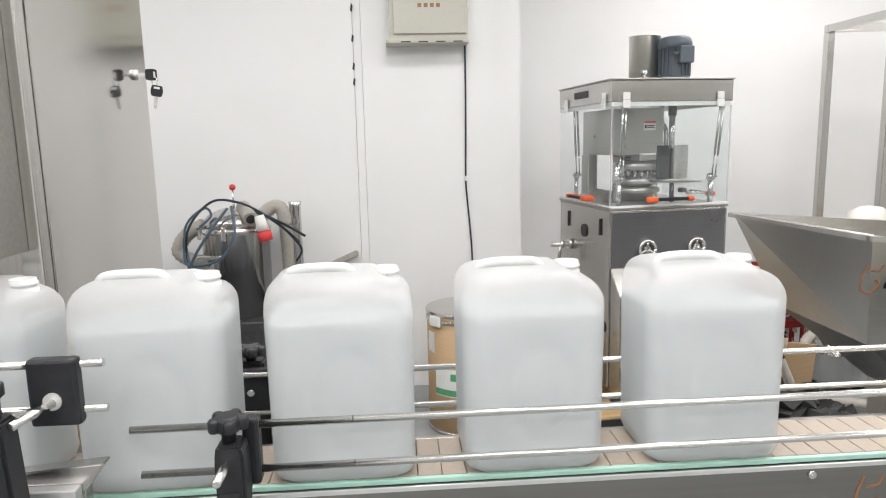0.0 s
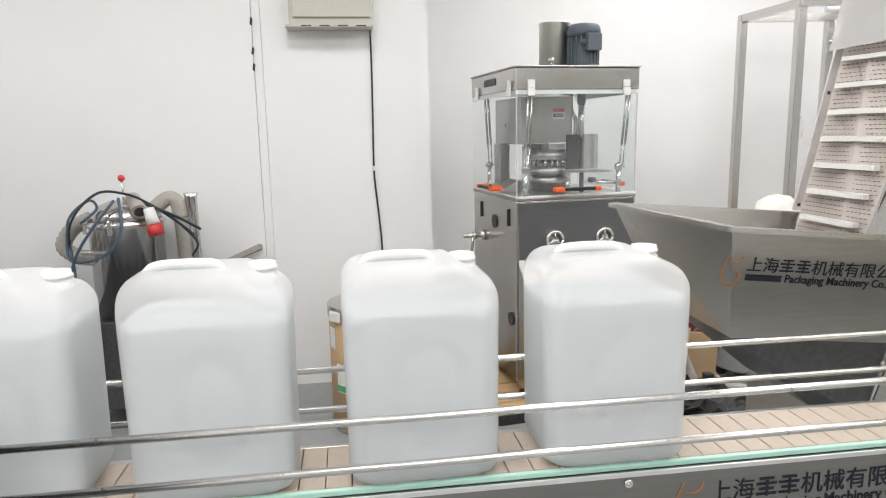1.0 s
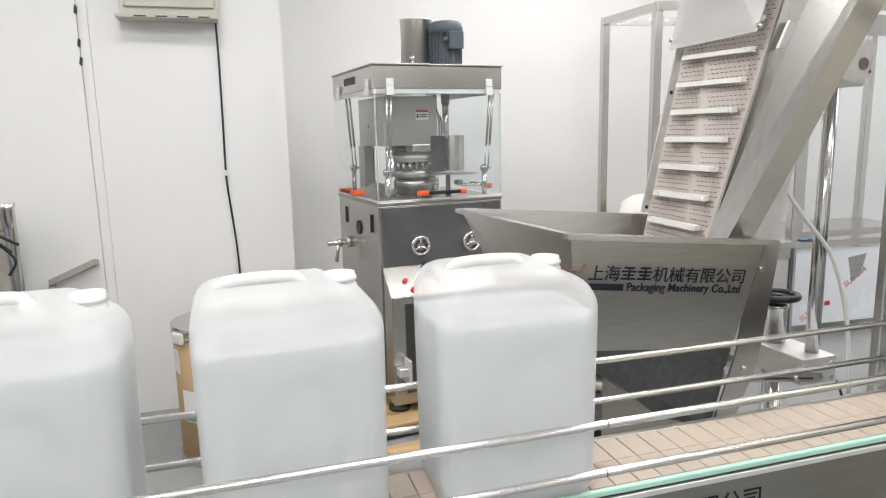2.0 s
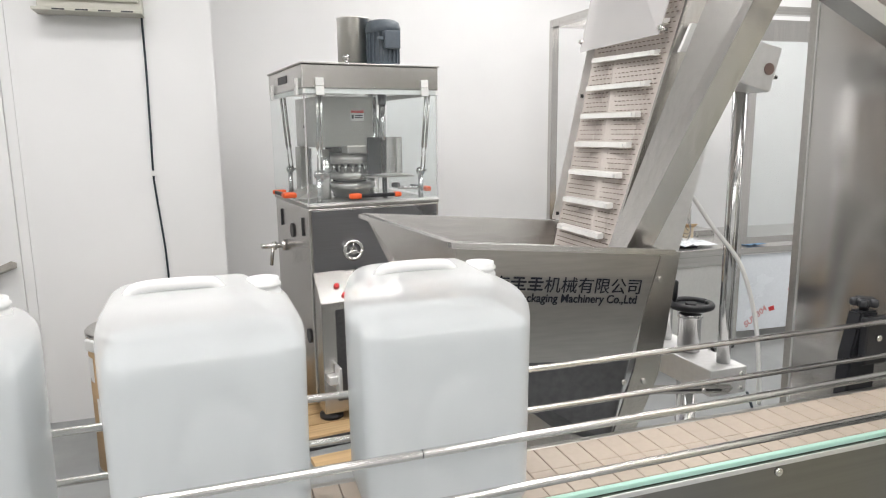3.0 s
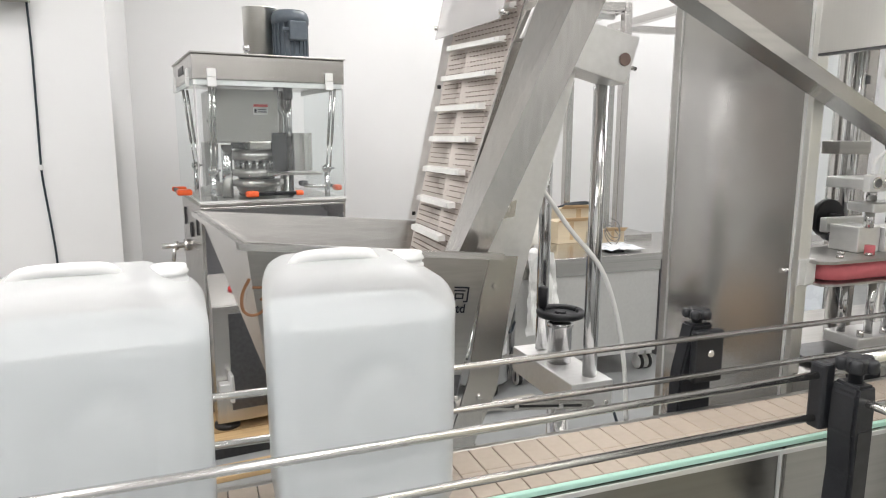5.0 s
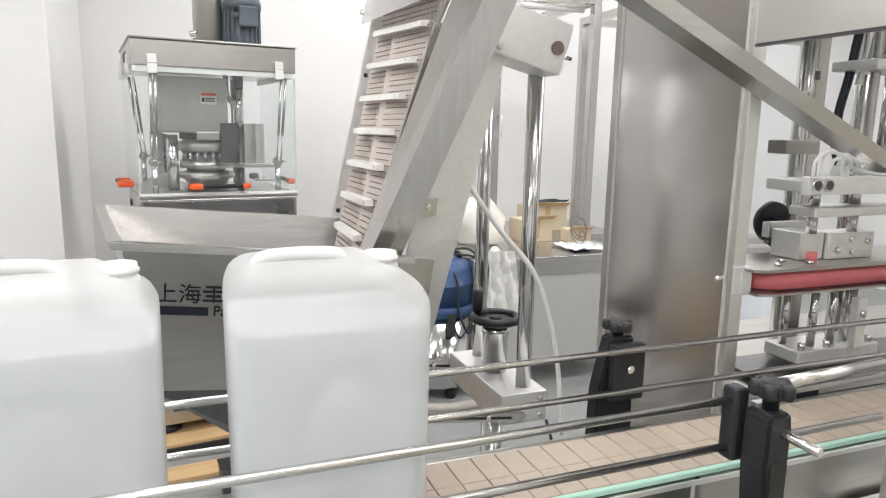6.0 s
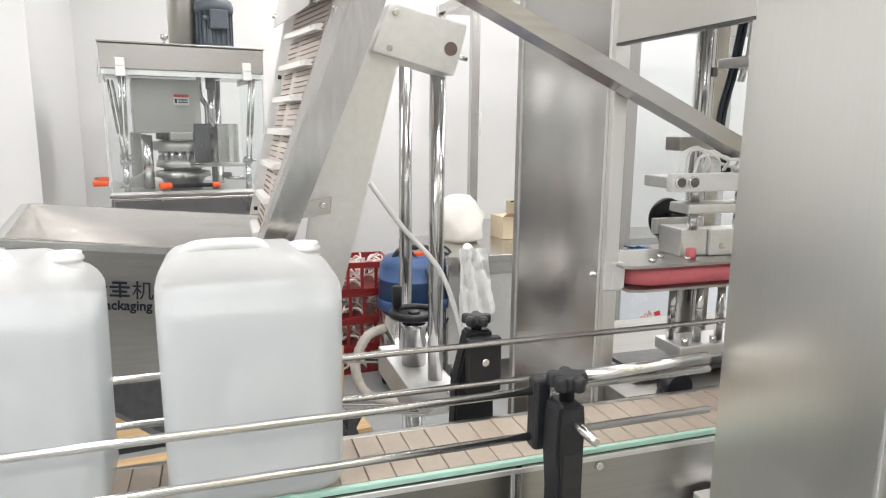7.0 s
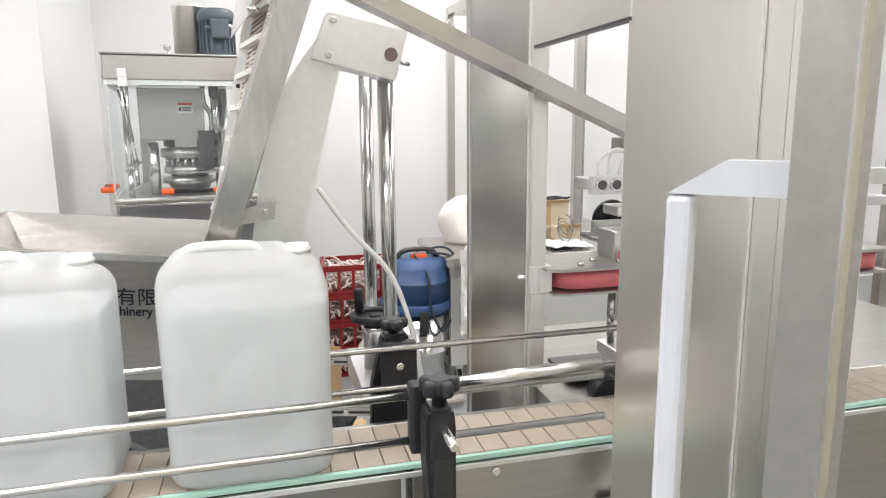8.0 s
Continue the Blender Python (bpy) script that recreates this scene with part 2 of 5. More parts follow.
def finish(bm, name, mat):
    bmesh.ops.recalc_face_normals(bm, faces=bm.faces[:])
    me = bpy.data.meshes.new(name)
    bm.to_mesh(me)
    bm.free()
    me.materials.append(mat)
    return me


def part(name, bm, mat, parent=None, label=""):
    ob = new(name, finish(bm, name, mat))
    if parent:
        ob.parent = parent
    if label:
        ob["label"] = label
    return ob


def share(name, data, parent, m):
    ob = new(name, data)
    ob.parent = parent
    ob.matrix_basis = m
    return ob


def thing(name, label, category, m=None, group="", kind=""):
    ob = new(name)
    ob.empty_display_size = 0.05
    if m:
        ob.matrix_basis = m
    return tagged(ob, label, category, group, kind)


def structure(name, bm, mat, label=""):
    return tagged(part(name, bm, mat), label, kind="structure")


def lettering(name, text, size, mat, parent, m, depth=0.0006, weight=0.014):
    cu = bpy.data.curves.new(name, "FONT")
    cu.body, cu.size, cu.extrude, cu.offset = text, size, depth, weight * size
    tmp = bpy.data.objects.new(name, cu)
    me = bpy.data.meshes.new_from_object(tmp)
    bpy.data.objects.remove(tmp)
    me.materials.clear()
    me.materials.append(mat)
    ob = new(name, me)
    ob.parent = parent
    ob.matrix_basis = m
    return ob


def bolt_mesh(r=0.007, h=0.005):
    """A cap screw seen from its head, along -y."""
    bm = bmesh.new()
    sweep(bm, [(0, 0, 0), (0, -h * 0.8, 0), (0, -h, 0)], [r, r, r * 0.8], 10)
    sweep(bm, [(0, -h, 0), (0, -h - 0.0006, 0)], [r * 0.5, r * 0.45], 6)
    return bm


BOLT = finish(bolt_mesh(), "bolt", CHROME)

# ---- room ----
X0, X1, Y0, YB, YC = -4.2, 7.0, -3.2, 5.0, 3.91
structure("floor", box(X0, X1, Y0, YB, -0.06, 0.0), FLOOR, "worn pale grey epoxy workshop floor")
structure("ceiling", box(X0, X1, Y0, YB, CEILING_Z, CEILING_Z + 0.1), CEIL)
structure("wall_back", box(0.693, X1, YB, YB + 0.12, 0, CEILING_Z), WALL, "plain white painted back wall")
structure("wall_column", box(-0.16, 0.693, YC, YB + 0.12, 0, CEILING_Z), WALL, "white painted projecting wall pier")
structure("wall_back_left", box(X0, -0.205, YC - 0.012, YB + 0.12, 0, CEILING_Z), WALL, "white wall panels with a chipped edge")
structure("trim_joint", box(-0.203, -0.162, YC + 0.002, YC + 0.05, 0, CEILING_Z), WALL, "pale grey strip in the wall joint")
structure("wall_left", box(X0 - 0.12, X0, Y0, YB + 0.12, 0, CEILING_Z), GREYWALL, "added wall out of view, greyed to tone the reflections")
structure("wall_right", box(X1, X1 + 0.12, Y0, YB + 0.12, 0, CEILING_Z), WALL)
structure("wall_front", box(X0, X1, Y0 - 0.12, Y0, 0, CEILING_Z), GREYWALL, "added wall out of view, greyed to tone the reflections")
EMIT = bpy.data.materials.new("lamp_diffuser")
EMIT.use_nodes = True
EMIT.node_tree.nodes["Principled BSDF"].inputs["Emission Color"].default_value = (1, 0.98, 0.95, 1)
EMIT.node_tree.nodes["Principled BSDF"].inputs["Emission Strength"].default_value = 6.0
lamp0 = thing("ceiling_light", "flat white ceiling light panel, switched on", "ceiling light", pose(0, 0, CEILING_Z), "ceiling lights")
part("frame", boxes((-0.62, 0.62, -0.32, -0.30, -0.03, -0.002), (-0.62, 0.62, 0.30, 0.32, -0.03, -0.002),
                    (-0.62, -0.60, -0.30, 0.30, -0.03, -0.002), (0.60, 0.62, -0.30, 0.30, -0.03, -0.002)), ALU, lamp0)
part("diffuser", box(-0.598, 0.598, -0.298, 0.298, -0.02, -0.004), EMIT, lamp0)
for k, (x, y) in enumerate(LAMPS):
    if k:
        copy_thing(lamp0, pose(x, y, CEILING_Z))
    else:
        lamp0.matrix_basis = pose(x, y, CEILING_Z)
    ld = bpy.data.lights.new("panel_light", "AREA")
    ld.shape, ld.size, ld.size_y, ld.energy, ld.color = "RECTANGLE", 1.2, 0.6, LAMP_POWER, (1.0, 0.968, 0.985)
    new("panel_light", ld).matrix_basis = pose(x, y, CEILING_Z - 0.035)
# chipped bits along the wall joint
for z in (2.10, 1.945, 1.80, 1.72):
    structure("trim_chip", prism([(-0.212, z - 0.016), (-0.203, z - 0.024), (-0.198, z + 0.01), (-0.206, z + 0.02)], "y", YC - 0.016, YC + 0.004), CORD)

# ---- conveyor ----
BELT_Z = 0.877
conv = thing("conveyor", "stainless steel slat conveyor with green wear strips and guide rails", "conveyor")
# one steel throughout: the left length is coloured darker for its reflection
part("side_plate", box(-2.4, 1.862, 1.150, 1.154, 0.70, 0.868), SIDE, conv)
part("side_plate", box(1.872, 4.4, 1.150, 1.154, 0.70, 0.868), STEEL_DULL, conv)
part("joint_post", box(1.858, 1.880, 1.1545, 1.20, 0.60, 0.864, 0.002), STEEL, conv)
part("joint_strip", box(1.853, 1.859, 1.146, 1.1495, 0.70, 0.866, 0.001), ALU, conv)
part("back_plate", box(-2.4, 4.4, 1.302, 1.306, 0.70, 0.868), STEEL_H, conv)
part("wear_strip", box(-2.4, 4.4, 1.1535, 1.162, 0.8685, 0.8770, 0.0015), GREEN, conv, "green plastic wear strip")
part("wear_strip", box(-2.4, 4.4, 1.294, 1.307, 0.8685, 0.876, 0.002), STEEL_DULL, conv)
part("top_edge", box(-2.4, 4.4, 1.1465, 1.1497, 0.860, 0.8682, 0.001), ALU, conv)
part("bed", box(-2.4, 4.4, 1.156, 1.300, 0.845, 0.866), SEAM, conv)
for x in (-1.9, -0.2, 1.0, 2.6, 4.2):
    for y in (1.178, 1.278):
        part("leg", box(x - 0.02, x + 0.02, y - 0.02, y + 0.02, 0.03, 0.84, 0.003), STEEL, conv)
        part("foot", lathe([(0.03, 0.0), (0.03, 0.012), (0.012, 0.02), (0.012, 0.05)], (x, y), 14), RUBBER, conv)
for x in (-0.144, 0.653, 1.45, 1.997, 2.60):
    share("bolt", BOLT, conv, pose(x, 1.150, 0.850))
# lettering on the side plate: trade name as bars, the plain words lettered
def sign(parent, m, w):
    """A two-line company plate w wide: mark, upper line, lower line."""
    ch = w / 10.0
    mark = [(-0.115 * w, 0.10 * w), (-0.145 * w, 0.02 * w), (-0.14 * w, -0.06 * w), (-0.10 * w, -0.09 * w), (-0.05 * w, -0.07 * w), (-0.035 * w, -0.02 * w), (-0.06 * w, 0.0)]
    ob = part("mark", tube(curve_pts([(x, 0, z) for x, z in mark], 5), 0.008 * w, 6), LOGO, parent, "faded brown ring mark")
    ob.matrix_basis = m @ Matrix.Diagonal((1, 0.15, 1, 1))
    ob = part("mark", tube(curve_pts([(-0.10 * w, 0, 0.055 * w), (-0.05 * w, 0, 0.06 * w), (-0.03 * w, 0, 0.10 * w)], 5), 0.007 * w, 6), LOGO, parent)
    ob.matrix_basis = m @ Matrix.Diagonal((1, 0.15, 1, 1))
    def line_of(text, x, wide):
        ob = lettering("upper_line", text, ch, INK, parent, m, weight=0.002)
        k = wide / (max(v.co.x for v in ob.data.vertices) - min(v.co.x for v in ob.data.vertices))
        ob.matrix_basis = m @ pose(x - k * min(v.co.x for v in ob.data.vertices), 0, 0.014 * w, 90, 0, 0) @ Matrix.Diagonal((k, k, 1, 1))

    line_of("上海", 0.0, 1.92 * ch)
    for k in (2, 3):
        for j in range(4):
            z = 0.016 * w + j * 0.022 * w
            inset = 0.012 * w * (j % 2)
            part("name_bar", box(k * ch + inset, (k + 0.90) * ch - inset, -0.0007, 0.0, z, z + 0.011 * w), INK, parent).matrix_basis = m
        part("name_bar", box((k + 0.42) * ch, (k + 0.52) * ch, -0.0011, 0.0, 0.012 * w, 0.093 * w), INK, parent).matrix_basis = m
    line_of("机械有限公司", 4 * ch, 5.9 * ch)
    part("name_bar", box(0, 0.225 * w, -0.0007, 0.0, -0.052 * w, -0.012 * w), INK, parent).matrix_basis = m
    lo = lettering("lower_line", "Packaging Machinery Co.,Ltd", 0.071 * w, INK, parent, m @ pose(0.245 * w, 0, -0.052 * w, 90, 0, 0))
    wide = max(v.co.x for v in lo.data.vertices)
    lo.matrix_basis = lo.matrix_basis @ Matrix.Diagonal((0.735 * w / wide, 1, 1, 1))


sign(conv, pose(0.785, 1.1495, 0.803), 0.378)


def rail_clamp(x, y, z, s):
    """A black guide-rail clamp at the front of the conveyor; its jaw lies to the right (s 1) or left (s -1) of the post."""
    def side(pts):
        return [(-s * px, pz) for px, pz in pts]

    e = thing("rail_clamp", "black nylon guide rail clamp with star knob", "rail clamp", pose(x, y, z), "rail clamps")
    xs = sorted((s * 0.034, s * 0.011))
    part("jaw", box(*xs, -0.013, 0.013, -0.058, 0.040, 0.005), BLACK, e)
    part("post", prism(side([(-0.018, 0.020), (-0.022, 0.008), (-0.023, -0.05), (-0.018, -0.11), (-0.024, -0.24), (0.020, -0.24), (0.017, -0.10), (0.017, 0.0), (0.014, 0.020)]), "y", -0.056, -0.0135, 0.004), BLACK, e)
    xs = sorted((s * 0.014, -s * 0.012))
    part("slot", box(*xs, -0.0575, -0.0555, -0.22, -0.045), IRON, e)
    k = bmesh.new()
    lathe([(0.010, 0.018), (0.010, 0.032), (0.016, 0.035), (0.019, 0.040), (0.019, 0.052), (0.014, 0.057)], (0.0, -0.034), 16, k)
    for j in range(5):
        a = 2 * math.pi * j / 5
        lathe([(0.007, 0.037), (0.009, 0.040), (0.009, 0.052), (0.006, 0.056)], (0.019 * math.cos(a), -0.034 + 0.019 * math.sin(a)), 8, k)
    part("knob", k, BLACK, e)
    part("pin", tube([(0.0, 0.0, -0.004), (0.0, -0.108, -0.004), (0.0, -0.110, -0.004)], [0.0062, 0.0062, 0.0045], 12), CHROME, e)
    return e


ROD = 0.0055
FY, BY = 1.100, 1.345
FZ, BZ = ((1.000, 1.0055), (0.933, 0.942)), (0.988, 0.918)
rail_clamp(-0.229, FY, 0.973, 1)
rail_clamp(1.890, FY, 0.983, -1)


def back_clamp(x):
    e = thing("rail_clamp", "black nylon guide rail clamp behind the belt", "rail clamp", pose(x, BY, 0.954), "rail clamps")
    part("jaw", box(-0.031, 0.031, 0.004, 0.022, -0.055, 0.042, 0.004), BLACK, e)
    part("post", prism([(-0.024, 0.05), (0.02, 0.05), (0.024, -0.03), (0.03, -0.22), (-0.05, -0.22), (-0.045, -0.04)], "y", 0.023, 0.056, 0.004), BLACK, e)
    k = bmesh.new()
    lathe([(0.009, 0.045), (0.009, 0.056), (0.016, 0.058), (0.018, 0.062), (0.018, 0.071), (0.012, 0.076)], (-0.004, 0.038), 16, k)
    for j in range(5):
        a = 2 * math.pi * j / 5
        lathe([(0.007, 0.059), (0.009, 0.062), (0.009, 0.071), (0.006, 0.075)], (-0.004 + 0.018 * math.cos(a), 0.038 + 0.018 * math.sin(a)), 8, k)
    part("knob", k, BLACK, e)
    part("face_bolt", tube([(0, 0.0042, 0), (0, 0.0, 0), (0, -0.001, 0)], [0.0072, 0.0072, 0.005], 8), CHROME, e)
    return e


back_clamp(1.892)
back_clamp(-0.262)
for (z, zr), x1 in zip(FZ, (2.14, 2.145)):
    e = thing("guide_rail", "polished stainless guide rail rod along the belt", "guide rail", group="guide rails")
    xe = -0.372 if z > 0.95 else -0.362
    part("end_plug", tube([(xe - 0.002, FY, z), (xe + 0.001, FY, z)], [0.0042, 0.0052], 12), ALU, e)
    for xj in (-0.065, 0.868):
        zj = z + (zr - z) * (xj - xe) / (x1 - xe)
        part("joint", tube([(xj, FY, zj), (xj + 0.0012, FY, zj)], ROD + 0.0002, 14), IRON, e)
    part("rod", tube([(-0.372 if z > 0.95 else -0.362, FY, z), (x1, FY, zr)], ROD, 16), CHROME, e)
for z in BZ:
    e = thing("guide_rail", "polished stainless guide rail rod along the belt", "guide rail", group="guide rails")
    part("rod", tube([(-0.9, BY, z), (2.60, BY, z)], ROD, 16), CHROME, e)
e = thing("guide_tube", "thicker polished guide tube beside the belt", "guide rail", group="guide rails")
part("rod", tube([(1.925, FY + 0.002, 1.015), (2.137, FY + 0.002, 1.022)], 0.0085, 16), CHROME, e)

# filler side: clamp with two rod ends, and a steel block
e = thing("rail_clamp", "black nylon rail clamp with crossed rod ends", "rail clamp", pose(-0.455, 1.075, 1.087), "rail clamps")
part("jaw", box(-0.028, 0.036, -0.012, 0.010, -0.062, 0.030, 0.005), BLACK, e)
part("post", prism([(-0.07, -0.03), (-0.03, -0.03), (-0.022, -0.20), (-0.01, -0.25), (-0.09, -0.25)], "y", -0.075, -0.035, 0.004), BLACK, e)
part("knob", lathe([(0.012, -0.03), (0.012, -0.005), (0.018, 0.0), (0.018, 0.014), (0.012, 0.018)], (-0.05, -0.055), 14), BLACK, e)
part("pin", tube([(0.004, -0.013, -0.028), (-0.02, -0.07, -0.036)], 0.0062, 12), CHROME, e)
part("washer", tube([(0.004, -0.0125, -0.026), (0.004, -0.015, -0.026)], 0.012, 16), ALU, e)
part("face_bolt", tube([(-0.05, -0.076, -0.07), (-0.05, -0.08, -0.07)], 0.008, 8), ALU, e)
for z in (1.105, 1.042):
    e = thing("guide_rail", "short polished guide rail rod ending in a clamp", "guide rail", group="guide rails")
    part("rod", tube([(-1.3, 1.082, z), (-0.390, 1.082, z)], ROD, 16), CHROME, e)
e = thing("stop_block", "bent stainless steel plate beside the belt", "steel bracket")
part("plate", prism([(-0.53, 0.955), (-0.40, 0.965), (-0.43, 0.925), (-0.43, 0.80), (-0.53, 0.80)], "y", 1.075, 1.10, 0.002), STEEL_H, e)
part("lip", box(-0.53, -0.432, 1.055, 1.0745, 0.80, 0.938, 0.002), ALU, e)

# ---- moving belt ----
belt = thing("conveyor_belt", "beige plastic slat belt, moving, with dark seams", "conveyor belt")
PITCH = 0.0381
slat_bm = boxes((-0.0183, 0.0183, 1.1635, 1.2272, BELT_Z - 0.006, BELT_Z), (-0.0183, 0.0183, 1.2282, 1.2925, BELT_Z - 0.006, BELT_Z))
bmesh.ops.bevel(slat_bm, geom=[ed for ed in slat_bm.edges if all(v.co.z > BELT_Z - 0.001 for v in ed.verts)], offset=0.0008, segments=1, affect="EDGES")
SLATMESH = finish(slat_bm, "slat", SLAT)
for k in range(126):
    share("slat", SLATMESH, belt, pose(-2.05 + PITCH * k, 0, 0))

# ---- jerricans ----
JW, JD, JH = 0.221, 0.172, 0.318


def rounded(cx, cy, w, d, r, z, n=6):
    pts = []
    for qx, qy, a0 in ((1, 1, 0), (-1, 1, 90), (-1, -1, 180), (1, -1, 270)):
        for k in range(n + 1):
            a = radians(a0 + 90 * k / n)
            pts.append((cx + qx * (w / 2 - r) + r * math.cos(a), cy + qy * (d / 2 - r) + r * math.sin(a), z))
    return pts


def loft(bm, rings, smooth=True, cap=True):
    rows = [[bm.verts.new(p) for p in ring] for ring in rings]
    for a, b in zip(rows, rows[1:]):
        n = len(a)
        for k in range(n):
            f = bm.faces.new((a[k], a[(k + 1) % n], b[(k + 1) % n], b[k]))
            f.smooth = smooth
    if cap:
        for f in (bm.faces.new(rows[0][::-1]), bm.faces.new(rows[-1])):
            f.smooth = smooth
    return bm


def smooth(u):
    u = min(max(u, 0.0), 1.0)
    return u * u * (3 - 2 * u)


def outline(w, d, r, z, n=6, m=16):
    """A rounded rectangle with points along its long sides too."""
    c = rounded(0, 0, w, d, r, z, n)
    out = []
    for k in range(4):
        q = c[k * (n + 1):(k + 1) * (n + 1)]
        nxt = c[((k + 1) * (n + 1)) % len(c)]
        out += q
        if k in (0, 2):
            out += [tuple(a + (b - a) * j / m for a, b in zip(q[-1], nxt)) for j in range(1, m)]
    return out


def jerrican(m):
    e = thing("jerrican", "translucent white plastic jerrican filled with clear liquid, uncapped", "jerrican", m, "filled jerricans")
    bm = bmesh.new()
    prof = [(0.0, 0.030, 0.018), (0.002, 0.015, 0.026), (0.009, 0.006, 0.030), (0.022, 0.001, 0.032)]
    prof += [(z / 1000, 0.0022 * (1 - z / 250), 0.033) for z in range(34, 250, 9)]
    prof += [(0.264, 0.0002, 0.033), (0.280, 0.001, 0.034), (0.292, 0.0035, 0.034), (0.301, 0.0075, 0.034), (0.3075, 0.013, 0.033), (0.312, 0.020, 0.031), (0.3145, 0.030, 0.028), (0.3155, 0.045, 0.022), (0.316, 0.060, 0.014)]
    rings = []
    for z, i, r in prof:
        ring = []
        for x, y, zz in outline(JW - 2 * i, JD - 2 * i, r, z):
            drop = 0.016 * smooth((x - 0.045) / 0.035) * smooth((z - 0.25) / 0.05)
            # soft pressed ring on the wide faces
            q = math.hypot((x - 0.008) / 0.056, (z - 0.128) / 0.084)
            dent = 0.0026 * smooth((1.15 - q) / 0.26) - 0.0028 * smooth((0.80 - q) / 0.26)
            if abs(y) > JD / 2 - 0.004:
                y -= math.copysign(dent, y)
            ring.append((x, y, zz - drop))
        rings.append(ring)
    loft(bm, rings)
    part("body", bm, POLY, e, "milky polyethylene body")
    # liquid inside
    liq = bmesh.new()
    loft(liq, [rounded(0, 0, JW - 0.030, JD - 0.030, 0.022, 0.006), rounded(0, 0, JW - 0.010, JD - 0.013, 0.029, 0.03),
               rounded(0, 0, JW - 0.006, JD - 0.012, 0.030, 0.10), rounded(0, 0, JW - 0.006, JD - 0.010, 0.031, 0.250),
               rounded(0, 0, JW - 0.008, JD - 0.012, 0.031, 0.2505)], smooth=False)
    part("liquid", liq, LIQUID, e, "clear liquid below the shoulder")
    # handle bridge over a shallow trough, neck at one corner
    hb = bmesh.new()
    sweep(hb, curve_pts([(-0.078, -0.014, 0.300), (-0.074, -0.014, 0.314), (-0.057, -0.014, 0.3205), (0.0, -0.014, 0.321), (0.016, -0.014, 0.316), (0.024, -0.014, 0.302)], 5), 0.0085, 10)
    part("handle", hb, MOULD, e, "moulded white handle")
    part("neck", lathe([(0.0215, 0.280), (0.0215, 0.299), (0.0195, 0.300), (0.0195, 0.304), (0.0215, 0.305), (0.0215, 0.3085), (0.0195, 0.3095), (0.0195, 0.3145), (0.016, 0.3145), (0.016, 0.290), (0.001, 0.2895)], (0.072, 0.02), 22), MOULD, e, "open screw neck")
    # foot ribs at the base edge
    for k in range(4):
        part("foot_rib", box(-0.055 + 0.032 * k, -0.041 + 0.032 * k, -JD / 2 + 0.014, -JD / 2 + 0.026, 0.0002, 0.005, 0.001), POLY, e)
    return e


JY = 1.229
JX = (0.495, 0.208, -0.085, -0.366, -0.645, -0.92)
JTILT = (-1.0, 1.2, 0.6, 2.0, -1.0, 0.0)
cans = [jerrican(pose(JX[0], JY, BELT_Z + 0.0008, 0, 0, JTILT[0]))]
for x, a in zip(JX[1:], JTILT[1:]):
    cans.append(copy_thing(cans[0], pose(x, JY, BELT_Z + 0.0008, 0, 0, a)))

# ---- rotary tablet press ----
PR = pose(1.045, 3.421, 0, 0, 0, 7.0)
press = thing("tablet_press", "stainless rotary tablet press with clear guards and orange door handles", "tablet press", PR)
PW, PD = 0.65, 0.69
part("lid", box(0, PW, 0, PD, 1.560, 1.664, 0.004), STEEL_H, press)
part("lid_top", box(-0.006, PW + 0.006, -0.006, PD + 0.006, 1.6645, 1.672, 0.002), STEEL_DULL, press)
part("lid_rim", boxes((0.012, PW - 0.012, 0.004, 0.016, 1.540, 1.5595), (0.004, 0.0115, 0.004, PD, 1.540, 1.5595), (PW - 0.0115, PW - 0.004, 0.004, PD, 1.540, 1.5595)), WHITE, press)
part("name_plate", box(-0.003, -0.0005, 0.28, 0.46, 1.60, 1.635), IRON, press)
part("deck", box(0.0, PW, 0.0, PD, 1.032, 1.047, 0.003), STEEL_DULL, press)
part("deck_seal", boxes((0.01, PW - 0.01, 0.006, 0.020, 1.0475, 1.056), (0.006, 0.0095, 0.02, PD, 1.0475, 1.056)), WHITE, press)
part("front_door", box(0.014, PW - 0.014, -0.002, 0.003, 1.057, 1.566, 0.001), CLEAR, press, "clear acrylic guard door")
part("side_door", box(-0.002, 0.003, 0.012, PD - 0.02, 1.057, 1.566, 0.001), CLEAR, press, "clear acrylic guard door")
part("side_door", box(PW - 0.003, PW + 0.002, 0.012, PD - 0.02, 1.057, 1.566, 0.001), CLEAR, press, "clear acrylic guard door")
for x in (0.004, PW - 0.010):
    part("edge_strip", box(x, x + 0.006, 0.0035, 0.009, 1.057, 1.54), FOG, press)
for x in (0.075, 0.575):
    part("door_clip", boxes((x - 0.018, x + 0.018, -0.018, -0.0065, 1.532, 1.570), (x - 0.018, x + 0.018, -0.015, -0.0065, 1.572, 1.606), r=0.002), WHITE, press)
for y in (0.06, 0.56):
    part("door_clip", boxes((-0.018, -0.0065, y - 0.018, y + 0.018, 1.532, 1.570), (-0.015, -0.0065, y - 0.018, y + 0.018, 1.572, 1.606), r=0.002), WHITE, press)
